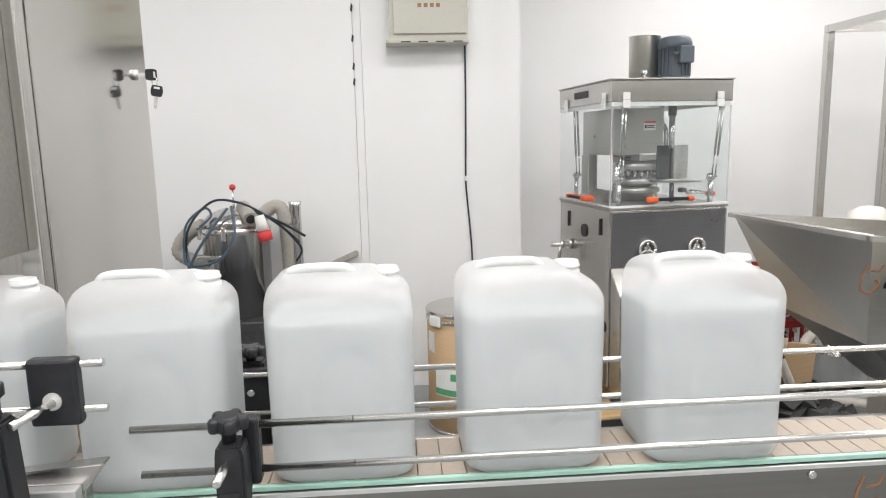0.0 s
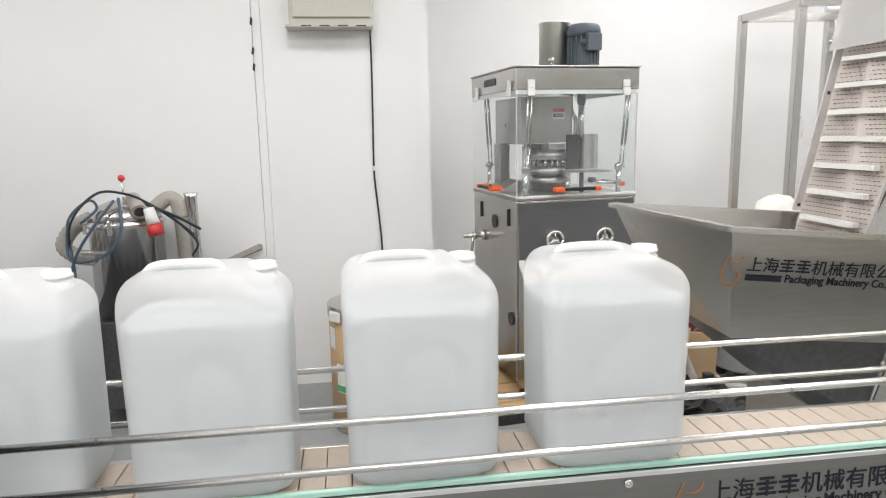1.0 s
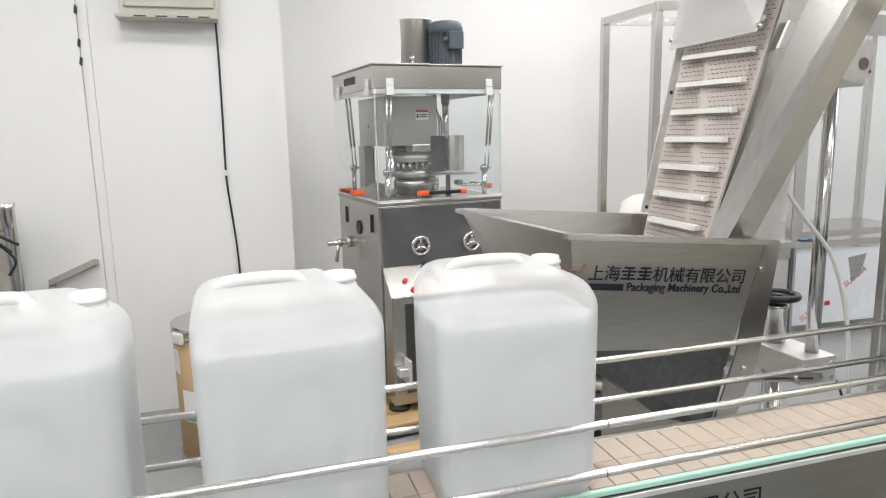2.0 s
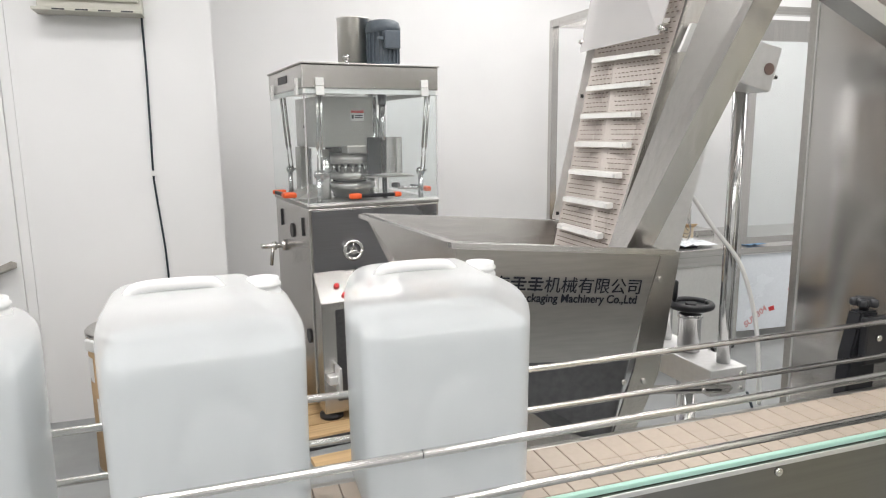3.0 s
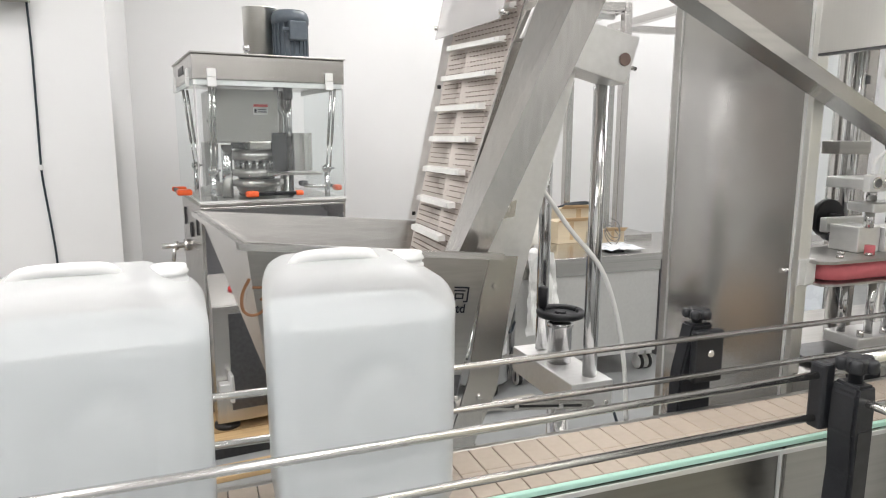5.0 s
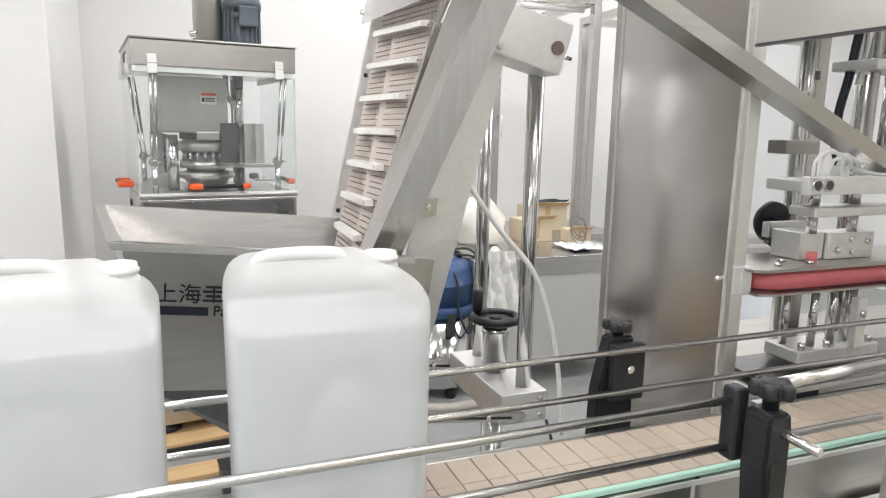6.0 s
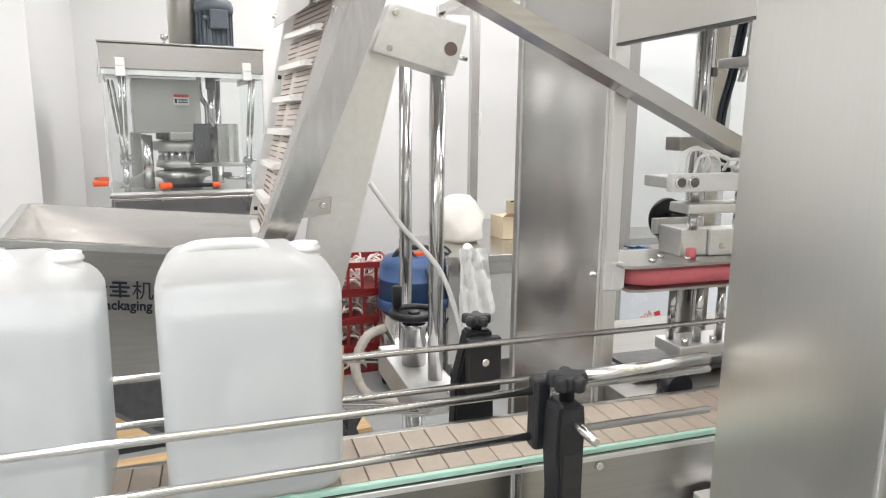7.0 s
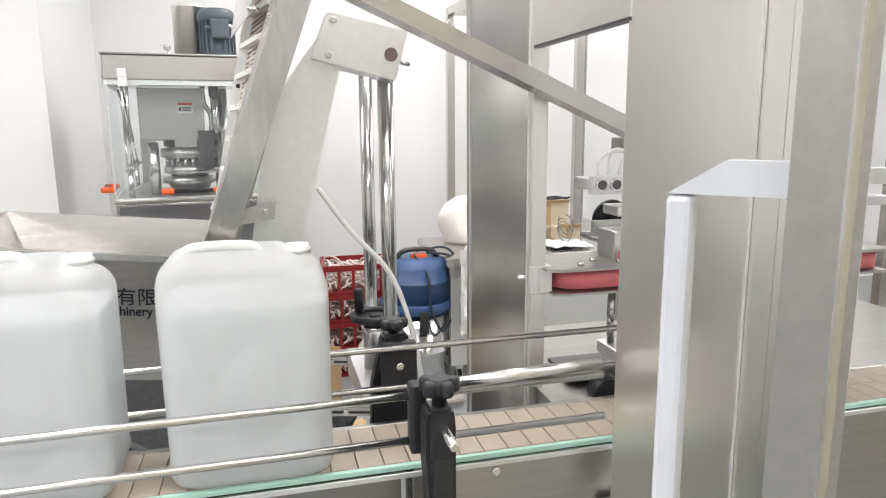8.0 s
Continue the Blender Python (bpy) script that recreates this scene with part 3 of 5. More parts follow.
for (x, y) in ((0.070, 0.05), (0.575, 0.05), (0.07, 0.60)):
    b = bmesh.new()
    sweep(b, [(x, y, 1.047), (x, y, 1.168)], 0.0125, 14)
    ball(b, (x, y, 1.182), 0.022)
    sweep(b, [(x, y, 1.182), (x + 0.034, y, 1.184)], 0.005, 8)
    part("strut_post", b, CHROME_V, press)
    xt, yt = {0.070: (0.078, 0.012), 0.575: (0.600, 0.012)}[x] if y < 0.3 else (0.030, 0.52)
    b = bmesh.new()
    for o in (-0.009, 0.009):
        low = Vector((x + o, y - 0.024, 1.190))
        high = Vector((xt + o, yt, 1.545))
        mid = low.lerp(high, 0.30)
        sweep(b, [low, mid], 0.0035, 8)
        sweep(b, [mid, high], 0.0062, 8)
    sweep(b, [(x - 0.013, y - 0.024, 1.187), (x + 0.013, y - 0.024, 1.187)], 0.006, 8)
    part("gas_strut", b, STEEL, press)
hb = part("door_handle", box(0.225, 0.415, -0.034, -0.016, 1.075, 1.092, 0.004), BLACK, press, "black bar handle with orange ends")
part("end_cap", box(0.190, 0.245, -0.038, -0.003, 1.070, 1.096, 0.008), ORANGE, hb)
part("end_cap", box(0.405, 0.440, -0.038, -0.003, 1.072, 1.094, 0.007), ORANGE, hb)
hb = part("door_handle", box(-0.062, -0.044, 0.20, 0.40, 1.075, 1.092, 0.004), BLACK, press, "black bar handle with orange ends")
part("end_cap", box(-0.066, -0.003, 0.17, 0.225, 1.070, 1.096, 0.008), ORANGE, hb)
part("end_cap", box(-0.066, -0.003, 0.385, 0.42, 1.072, 1.094, 0.007), ORANGE, hb)
hb = part("door_handle", box(PW + 0.016, PW + 0.034, 0.20, 0.40, 1.075, 1.092, 0.004), BLACK, press, "black bar handle with orange ends")
part("end_cap", box(PW + 0.003, PW + 0.038, 0.17, 0.225, 1.070, 1.096, 0.008), ORANGE, hb)
# works inside the guard
part("upper_housing", box(0.115, 0.400, 0.22, 0.62, 1.300, 1.5395, 0.006), STEEL_DULL, press)
part("housing_bolt", tube([(0.1145, 0.45, 1.40), (0.112, 0.45, 1.40)], 0.008, 10), IRON, press)
part("rear_column", box(0.10, 0.15, 0.50, 0.60, 1.0475, 1.2995, 0.004), STEEL_DULL, press)
part("splash_cover", prism([(0.035, 1.0475), (0.18, 1.0475), (0.18, 1.10), (0.15, 1.11)], "y", 0.34, 0.58, 0.003), STEEL_DULL, press)
sk = part("warning_plate", box(0.285, 0.352, 0.2165, 0.2195, 1.425, 1.475), WHITE, press, "white warning label with a red band")
part("band", box(0.286, 0.351, 0.2145, 0.2160, 1.462, 1.474), REDINK, sk)
part("bars", boxes((0.305, 0.345, 0.2145, 0.2160, 1.447, 1.452), (0.305, 0.345, 0.2145, 0.2160, 1.437, 1.442), (0.29, 0.30, 0.2145, 0.2160, 1.435, 1.453)), INK, sk)
part("upper_turret", lathe([(0.10, 1.268), (0.10, 1.262), (0.126, 1.260), (0.128, 1.222), (0.122, 1.218), (0.06, 1.214), (0.06, 1.20)], (0.32, 0.36), 32), STEEL_DULL, press)
part("upper_cam", box(0.26, 0.36, 0.21, 0.34, 1.268, 1.306, 0.006), STEEL_DULL, press)
part("back_cam", lathe([(0.12, 1.27), (0.12, 1.313)], (0.33, 0.40), 28), IRON, press)
part("die_table", lathe([(0.075, 1.20), (0.075, 1.175), (0.115, 1.172), (0.118, 1.142), (0.09, 1.136), (0.06, 1.125)], (0.32, 0.36), 32), STEEL_DULL, press)
# black core, like back_cam, puts the darkness of the turret gaps into colour
part("dark_gap_core", lathe([(0.085, 1.05), (0.085, 1.27)], (0.32, 0.375), 28), IRON, press)
part("lower_turret", lathe([(0.10, 1.125), (0.124, 1.120), (0.126, 1.096), (0.10, 1.088), (0.08, 1.0475)], (0.32, 0.36), 32), STEEL_DULL, press)
for k in range(9):
    a = radians(180 + 20 * k)
    part("punch", tube([(0.32 + 0.098 * math.cos(a), 0.36 + 0.098 * math.sin(a), 1.172), (0.32 + 0.098 * math.cos(a), 0.36 + 0.098 * math.sin(a), 1.218)], 0.009, 8), CHROME_V, press)
# black sheet added for the shade among the works
part("works_shade", box(0.365, 0.435, 0.215, 0.225, 1.165, 1.345, 0.001), IRON, press, "dark sheet standing in for shade in the works")
part("punch_cap", tube([(0.285, 0.232, 1.262), (0.285, 0.232, 1.290)], [0.014, 0.012], 12), CHROME_V, press)
for x, y, r, z in ((0.165, 0.27, 0.024, 1.29), (0.50, 0.52, 0.03, 1.555), (0.15, 0.55, 0.024, 1.29)):
    part("column", tube([(x, y, 1.047), (x, y, z)], r, 18), CHROME_V, press)
arc = [(0.455 + 0.070 * math.cos(radians(a)), 0.30 - 0.09 * math.sin(radians(a))) for a in range(200, -21, -20)]
inner = [(0.455 + 0.067 * math.cos(radians(a)), 0.30 - 0.087 * math.sin(radians(a))) for a in range(-20, 201, 20)]
part("feed_shield", prism([(x + 0.05, y) for x, y in arc + inner], "z", 1.165, 1.345), STEEL, press, "curved steel feed shield")
part("feed_tray", prism([(0.33, 0.16), (0.58, 0.14), (0.60, 0.30), (0.36, 0.33)], "z", 1.150, 1.158), STEEL_DULL, press)
part("feed_pipe", tube([(0.448, 0.22, 1.555), (0.448, 0.22, 1.36), (0.452, 0.22, 1.33)], [0.016, 0.016, 0.010], 14), CHROME_V, press)
part("feed_valve", tube([(0.448, 0.22, 1.555), (0.448, 0.22, 1.50)], 0.022, 14), DARKSTEEL, press)
part("screw", tube([(0.445, 0.20, 1.047), (0.445, 0.20, 1.15)], 0.012, 10), DARKSTEEL, press)
part("knob", lathe([(0.008, 1.095), (0.022, 1.10), (0.022, 1.118), (0.008, 1.122)], (0.50, 0.19), 14), DARKSTEEL, press)
part("lever", tube([(0.49, 0.14, 1.10), (0.58, 0.10, 1.098)], 0.008, 8), CHROME, press)
part("bent_pipe", tube(curve_pts([(0.40, 0.25, 1.555), (0.405, 0.25, 1.47), (0.43, 0.25, 1.42), (0.43, 0.25, 1.32)], 6), 0.012, 10), CHROME_V, press)
# lower cabinet
part("cabinet", box(0.004, PW - 0.004, 0.004, PD - 0.01, 0.115, 1.0315, 0.004), STEEL, press)
part("front_panel", box(0.018, PW - 0.018, -0.002, 0.0035, 0.665, 1.022, 0.001), GREYSTEEL, press, "grey polished front panel")
for x in (0.20, 0.47):
    b = bmesh.new()
    sweep(b, [(x + 0.042 * math.cos(2 * math.pi * k / 24), -0.018, 0.835 + 0.042 * math.sin(2 * math.pi * k / 24)) for k in range(25)], 0.009, 8)
    sweep(b, [(x, -0.003, 0.835), (x, -0.02, 0.835)], 0.018, 14)
    for a in (90, 210, 330):
        sweep(b, [(x, -0.018, 0.835), (x + 0.042 * math.cos(radians(a)), -0.018, 0.835 + 0.042 * math.sin(radians(a)))], 0.006, 6)
    part("handwheel", b, CHROME, press)
# left side fittings
part("latch", box(-0.004, 0.003, 0.10, 0.115, 0.90, 0.985, 0.001), IRON, press)
part("latch", box(-0.004, 0.003, 0.53, 0.545, 0.90, 0.985, 0.001), IRON, press)
part("round_vent", tube([(-0.004, 0.315, 0.90), (0.0035, 0.315, 0.90)], 0.035, 20), IRON, press)
part("small_vent", tube([(-0.004, 0.07, 0.43), (0.0035, 0.07, 0.43)], 0.034, 20), IRON, press)
b = tube([(-0.12, 0.50, 0.80), (0.003, 0.50, 0.80)], 0.014, 12)
sweep(b, [(-0.06, 0.50, 0.81), (-0.075, 0.50, 0.70)], 0.010, 10)
sweep(b, [(-0.065, 0.50, 0.80), (-0.045, 0.50, 0.80)], 0.022, 12)
sweep(b, [(-0.02, 0.50, 0.80), (0.003, 0.50, 0.80)], 0.03, 14)
part("drain_pipe", b, CHROME, press)
for x in (0.06, PW - 0.06):
    for y in (-0.04, PD - 0.08):
        part("foot", lathe([(0.055, 0.062), (0.055, 0.078), (0.03, 0.085), (0.03, 0.13)], (x, y), 18), IRON, press)
# sloping control console
con = part("console", prism([(-0.115, 0.105), (0.0, 0.105), (0.0, 0.745), (-0.115, 0.625)], "x", 0.012, PW - 0.012, 0.003), STEEL, press)
part("console_panel", box(0.075, PW - 0.075, -0.1185, -0.1155, 0.16, 0.59, 0.001), DARKSTEEL, con)
sl = math.atan2(0.12, 0.115)
for x, d, mt in ((0.10, 0.055, REDINK), (0.16, 0.050, GREENBTN), (0.125, 0.02, REDINK), (0.18, 0.02, YELLOW), (0.26, 0.05, REDINK), (0.32, 0.03, GREENBTN)):
    y, z = -0.115 + d, 0.625 + d * 0.12 / 0.115
    n = Vector((0, -math.sin(sl), math.cos(sl)))
    p = Vector((x, y, z))
    part("button", tube([p - 0.002 * n, p + 0.012 * n, p + 0.014 * n], [0.013, 0.012, 0.008], 12), mt, con)
part("switch_box", box(0.205, 0.245, -0.06, -0.01, 0.70, 0.755, 0.003), IRON, con)
part("clamp_fitting", boxes((0.02, 0.08, -0.17, -0.12, 0.26, 0.30), (0.06, 0.075, -0.19, -0.12, 0.22, 0.34), r=0.003), ALU, con)
# motor, dust cylinder and stud on the lid
mo = part("motor", lathe([(0.080, 1.6725), (0.080, 1.70), (0.074, 1.702), (0.074, 1.845), (0.086, 1.847), (0.088, 1.872), (0.080, 1.897), (0.066, 1.906)], (0.487, 0.286), 32), MOTOR, press, "dark grey electric motor")
part("terminal_box", box(0.455, 0.535, 0.170, 0.215, 1.765, 1.850, 0.006), MOTOR, mo)
part("cable_gland", tube([(0.455, 0.19, 1.81), (0.425, 0.19, 1.812)], 0.010, 8), MOTOR, mo)
for k in range(20):
    a = 2 * math.pi * k / 20
    part("fin", box(-0.0025, 0.0025, 0.072, 0.083, 1.703, 1.844), MOTOR, mo).matrix_basis = pose(0.487, 0.286, 0, 0, 0, math.degrees(a))
part("dust_cylinder", lathe([(0.082, 1.6725), (0.082, 1.922), (0.084, 1.923), (0.084, 1.928), (0.078, 1.928), (0.078, 1.70)], (0.375, 0.402), 36), PLATE, press, "polished steel dust cylinder")
part("stud", lathe([(0.018, 1.6725), (0.018, 1.69), (0.008, 1.692), (0.008, 1.705), (0.016, 1.707), (0.016, 1.725), (0.006, 1.727)], (0.26, 0.18), 12), CHROME_V, press)

# ---- feed hopper and cap elevator ----
hop = thing("feed_hopper", "stainless steel feed hopper at the foot of the elevator", "hopper")
FL, FR, BL, BR = Vector((1.116, 1.675, 1.148)), Vector((1.585, 1.628, 1.108)), Vector((1.040, 2.19, 1.152)), Vector((1.60, 2.12, 1.112))
fl, fr, bl, br = Vector((1.150, 1.712, 0.870)), Vector((1.54, 1.665, 0.845)), Vector((1.16, 2.12, 0.87)), Vector((1.53, 2.08, 0.85))
pn = (FR - FL).cross(FL - fl)
fr.y = FL.y - (pn.x * (fr.x - FL.x) + pn.z * (fr.z - FL.z)) / pn.y
ll, lr, kl, kr = Vector((1.40, 1.745, 0.66)), Vector((1.505, 1.690, 0.64)), Vector((1.41, 2.05, 0.66)), Vector((1.52, 2.05, 0.64))


def sheet(a, b, c, d, t):
    """A steel sheet with corners in turn, t thick on its inner side."""
    n = (b - a).cross(d - a).normalized() * t
    return hexa([a, b, c, d, a + n, b + n, c + n, d + n])


front = part("front_panel", sheet(fl, fr, FR, FL, -0.003), STEEL_DULL, hop)
part("left_panel", sheet(bl, fl, FL, BL, -0.003), STEEL_H, hop)
part("back_panel", sheet(br, bl, BL, BR, -0.003), STEEL_H, hop)
part("right_panel", sheet(fr, br, BR, FR, -0.003), STEEL_H, hop)
# shade under the hopper is put into the darker front, left and right steels
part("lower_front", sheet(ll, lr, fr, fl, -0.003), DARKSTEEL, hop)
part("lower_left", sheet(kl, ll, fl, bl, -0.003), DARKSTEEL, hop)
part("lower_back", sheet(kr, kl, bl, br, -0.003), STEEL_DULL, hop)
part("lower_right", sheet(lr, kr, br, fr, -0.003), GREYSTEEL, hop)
UP = Vector((0, 0, 0.004))


def rim(a, b, out):
    o = Vector(out)
    return hexa([a - UP * 3, b - UP * 3, b + o - UP * 3, a + o - UP * 3, a, b, b + o, a + o])


part("rim", rim(FL + Vector((-0.012, 0, 0)), FR + Vector((0.02, 0, 0)), (0, -0.016, 0)), STEEL_H, hop)
part("rim", rim(FL, BL, (-0.016, 0, 0)), STEEL, hop)
part("rim", rim(BL, BR, (0, 0.016, 0)), STEEL_H, hop)
# company lettering on the front panel
ex = (FR - FL).normalized()
up = (FL - fl).normalized()
up = (up - ex * up.dot(ex)).normalized()
nrm = ex.cross(up) * -1.0
if nrm.y > 0:
    nrm = -nrm
SIGN = Matrix((ex, -nrm, up)).transposed().to_4x4()
org = FL + (FR - FL) * 0.115 - up * 0.108 + nrm * 0.0015
sign(front, Matrix.Translation(org) @ SIGN, 0.385)
for k, (x, y, z) in enumerate(((1.612, 1.672, 1.03), (1.525, 1.672, 0.795), (1.58, 1.672, 0.79))):
    share("bolt", BOLT, hop, pose(x, y, z))
# side plate of the boot, right of the hopper
part("boot_plate", prism([(1.595, 1.095), (1.665, 1.09), (1.62, 0.80), (1.51, 0.55), (1.50, 0.66), (1.555, 0.83)], "y", 1.672, 1.677), STEEL, hop)
part("boot", box(1.42, 1.60, 1.72, 2.06, 0.42, 0.66, 0.01), STEEL_DULL, hop)
for x in (1.44, 1.58):
    for y in (1.74, 2.04):
        part("leg", box(x - 0.02, x + 0.02, y - 0.02, y + 0.02, 0.0, 0.43), STEEL, hop)

elev = thing("cap_elevator", "inclined flighted belt elevator with stainless side channels", "elevator")
def slope_near(z): return 1.560 + (z - 1.1) * 0.322
def slope_far(z): return 1.563 + (z - 1.1) * 0.215
YN, YF = 1.795, 2.07
zb, zt = 0.66, 1.98
part("belt", hexa([(slope_near(zb), YN, zb), (slope_near(zb) + 0.03, YN, zb), (slope_far(zb) + 0.03, YF, zb), (slope_far(zb), YF, zb),
                   (slope_near(zt), YN, zt), (slope_near(zt) + 0.03, YN, zt), (slope_far(zt) + 0.03, YF, zt), (slope_far(zt), YF, zt)]), BELT, elev, "taupe perforated modular belt")
# rows of slots in the belt
slot = bmesh.new()
row = 0
z = 0.90
while z < 1.95:
    for k in range(17):
        u = 0.05 + (k + 0.5 * (row % 2)) * 0.054
        if u > 0.95:
            continue
        y0, y1 = YN + (YF - YN) * u, YN + (YF - YN) * (u + 0.026)
        x = slope_near(z) + (slope_far(z) - slope_near(z)) * u
        add_box(slot, x - 0.0012, x + 0.002, y0, y1, z, z + 0.0020)
    z += 0.0108 if row % 2 == 0 else 0.0132
    row += 1
part("belt_slot", slot, HOLE, elev)["kind"] = "stuff"
for k in range(15):
    z = 0.957 + 0.0735 * k
    xn, xf = slope_near(z), slope_far(z)
    fb = hexa([(xn - 0.019, YN + 0.035, z), (xf - 0.019, YF - 0.028, z), (xf - 0.001, YF - 0.028, z), (xn - 0.001, YN + 0.035, z),
               (xn - 0.017, YN + 0.035, z + 0.012), (xf - 0.017, YF - 0.028, z + 0.012), (xf - 0.001, YF - 0.028, z + 0.014), (xn - 0.001, YN + 0.035, z + 0.014)])
    f = part("flight", fb, FLIGHT, elev, "white plastic flight bar")
    for u in (0.16, 0.80):
        y = YN + (YF - YN) * u
        xx = xn + (xf - xn) * u
        part("screw", box(xx - 0.0202, xx - 0.0184, y - 0.003, y + 0.003, z + 0.003, z + 0.009), ALU, f)
part("far_channel", hexa([(slope_far(1.125) - 0.022, YF + 0.001, 1.125), (slope_far(1.125) + 0.05, YF + 0.001, 1.125), (slope_far(1.125) + 0.05, YF + 0.012, 1.125), (slope_far(1.125) - 0.012, YF + 0.022, 1.125),
                          (slope_far(zt) - 0.022, YF + 0.001, zt), (slope_far(zt) + 0.05, YF + 0.001, zt), (slope_far(zt) + 0.05, YF + 0.012, zt), (slope_far(zt) - 0.012, YF + 0.022, zt)]), ALU, elev)
part("near_channel", hexa([(slope_near(1.06) - 0.003, YN - 0.010, 1.06), (slope_near(1.06) + 0.06, YN - 0.014, 1.06), (slope_near(1.06) + 0.06, YN - 0.001, 1.06), (slope_near(1.06) - 0.003, YN - 0.001, 1.06),
                           (slope_near(zt) - 0.003, YN - 0.010, zt), (slope_near(zt) + 0.06, YN - 0.014, zt), (slope_near(zt) + 0.06, YN - 0.001, zt), (slope_near(zt) - 0.003, YN - 0.001, zt)]), STEEL, elev)
# clear guard over the upper belt
g0 = 1.575
part("guard", hexa([(slope_near(g0) - 0.045, YN, g0 + 0.012), (slope_far(g0) - 0.045, YF, g0), (slope_far(g0) - 0.042, YF, g0), (slope_near(g0) - 0.042, YN, g0 + 0.012),
                    (slope_near(zt) - 0.045, YN, zt), (slope_far(zt) - 0.045, YF, zt), (slope_far(zt) - 0.042, YF, zt), (slope_near(zt) - 0.042, YN, zt)]), FOG, elev, "scuffed clear plastic guard")
for y, f in ((YN, slope_near), (YF, slope_far)):
    for z in (1.60, 1.78):
        part("guard_bolt", tube([(f(z) - 0.052, y, z + 0.003), (f(z) - 0.030, y, z - 0.002)], 0.0055, 8), CHROME, elev)
for z in (1.14, 1.46):
    part("side_bolt", tube([(slope_far(z) - 0.014, YF + 0.006, z), (slope_far(z) - 0.005, YF + 0.006, z)], 0.007, 8), IRON, elev)
# wide box channel leaning in front
def lean(x, y, z): return (x + (z - 1.5) * 0.366, y - (z - 1.5) * 0.253, z)
def lean_back(x, y, z): return (x + (z - 1.5) * 0.340, y - (z - 1.5) * 0.123, z)


za, zc = 1.085, 2.04
part("box_channel", hexa([f(x, y, z) for z in (za, zc) for f, x, y in ((lean, 1.695, 1.613), (lean, 1.754, 1.597), (lean_back, 1.740, 1.716), (lean_back, 1.679, 1.727))]), STEEL, elev, "leaning stainless box channel")
part("back_plate", prism([(1.60, 0.82), (1.675, 0.80), (1.755, 1.10), (1.865, 1.52), (1.85, 1.60), (1.70, 1.40)], "y", 1.782, 1.79), ALU, elev)
part("lug", prism([(1.632, 1.186), (1.705, 1.198), (1.70, 1.162), (1.618, 1.150)], "y", 1.764, 1.770), STEEL_H, elev)
share("bolt", BOLT, elev, pose(1.684, 1.764, 1.179))
part("white_card", hexa([(1.705, 1.76, 1.545), (1.725, 1.76, 1.545), (1.728, 1.77, 1.545), (1.705, 1.77, 1.545), (1.735, 1.76, 1.61), (1.762, 1.76, 1.61), (1.762, 1.77, 1.61), (1.735, 1.77, 1.61)]), WHITE, elev)
blk = part("head_block", prism([(1.793, 1.500), (1.830, 1.596), (2.002, 1.560), (1.985, 1.500), (1.972, 1.455)], "y", 1.755, 1.85, 0.002), ALU, elev, "white machined aluminium block")
part("bore", tube([(1.963, 1.7545, 1.510), (1.963, 1.752, 1.510)], 0.0145, 20), BORE, blk)
for x, z in ((1.842, 1.578), (1.828, 1.506)):
    share("bolt", BOLT, blk, pose(x, 1.755, z))
part("side_screw", tube([(1.985, 1.775, 1.497), (2.008, 1.775, 1.492)], 0.005, 8), CHROME, blk)
# lifting column: two posts, base block, hand wheel
col = thing("lift_column", "twin-post lifting column with a black hand wheel", "lift column")
part("post", tube([(1.952, 2.082, 0.70), (1.952, 2.082, 1.50)], 0.0175, 20), CHROME_V, col)
part("post", tube([(1.964, 1.846, 0.70), (1.964, 1.846, 1.47)], 0.0185, 20), CHROME_V, col)
part("base_block", box(1.885, 2.005, 1.800, 2.130, 0.655, 0.730, 0.003), ALU, col)
share("bolt", BOLT, col, pose(1.985, 1.800, 0.712))
share("bolt", BOLT, col, pose(1.985, 1.800, 0.672))
part("spindle", lathe([(0.032, 0.7305), (0.032, 0.83), (0.036, 0.832), (0.036, 0.845), (0.014, 0.847), (0.014, 0.86)], (1.943, 1.965), 22), CHROME_V, col)
wb = bmesh.new()
sweep(wb, [(1.943 + 0.056 * math.cos(2 * math.pi * k / 28), 1.965 + 0.056 * math.sin(2 * math.pi * k / 28), 0.868) for k in range(29)], 0.0105, 10)
lathe([(0.05, 0.862), (0.05, 0.867)], (1.943, 1.965), 24, wb)
lathe([(0.016, 0.855), (0.016, 0.874)], (1.943, 1.965), 14, wb)
wh = part("hand_wheel", wb, BLACK, col, "black plastic hand wheel")
part("grip", tube([(1.907, 2.00, 0.87), (1.907, 2.00, 0.885), (1.907, 2.00, 0.932), (1.907, 2.00, 0.936)], [0.008, 0.013, 0.014, 0.009], 12), BLACK, wh)
part("lower_post", tube([(1.944, 1.965, 0.0), (1.944, 1.965, 0.654)], 0.030, 20), CHROME_V, col)
part("foot_plate", box(1.80, 2.09, 1.78, 2.15, 0.0005, 0.02, 0.004), STEEL_DULL, col)
for y, dz in ((1.775, 0.0), (2.135, 0.0)):
    sl_ = prism([(1.60, 0.712), (1.61, 0.735), (1.93, 0.695), (1.94, 0.683), (1.925, 0.672)], "y", y, y + 0.006, 0.0015)
    part("slotted_link", sl_, STEEL_H, col)
    part("link_slot", prism([(1.63, 0.716), (1.63, 0.722), (1.90, 0.688), (1.90, 0.682)], "y", y - 0.0006, y - 0.0001), IRON, col)
    for x, z in ((1.72, 0.708), (1.84, 0.693)):
        share("bolt", BOLT, col, pose(x, y - 0.0005, z))
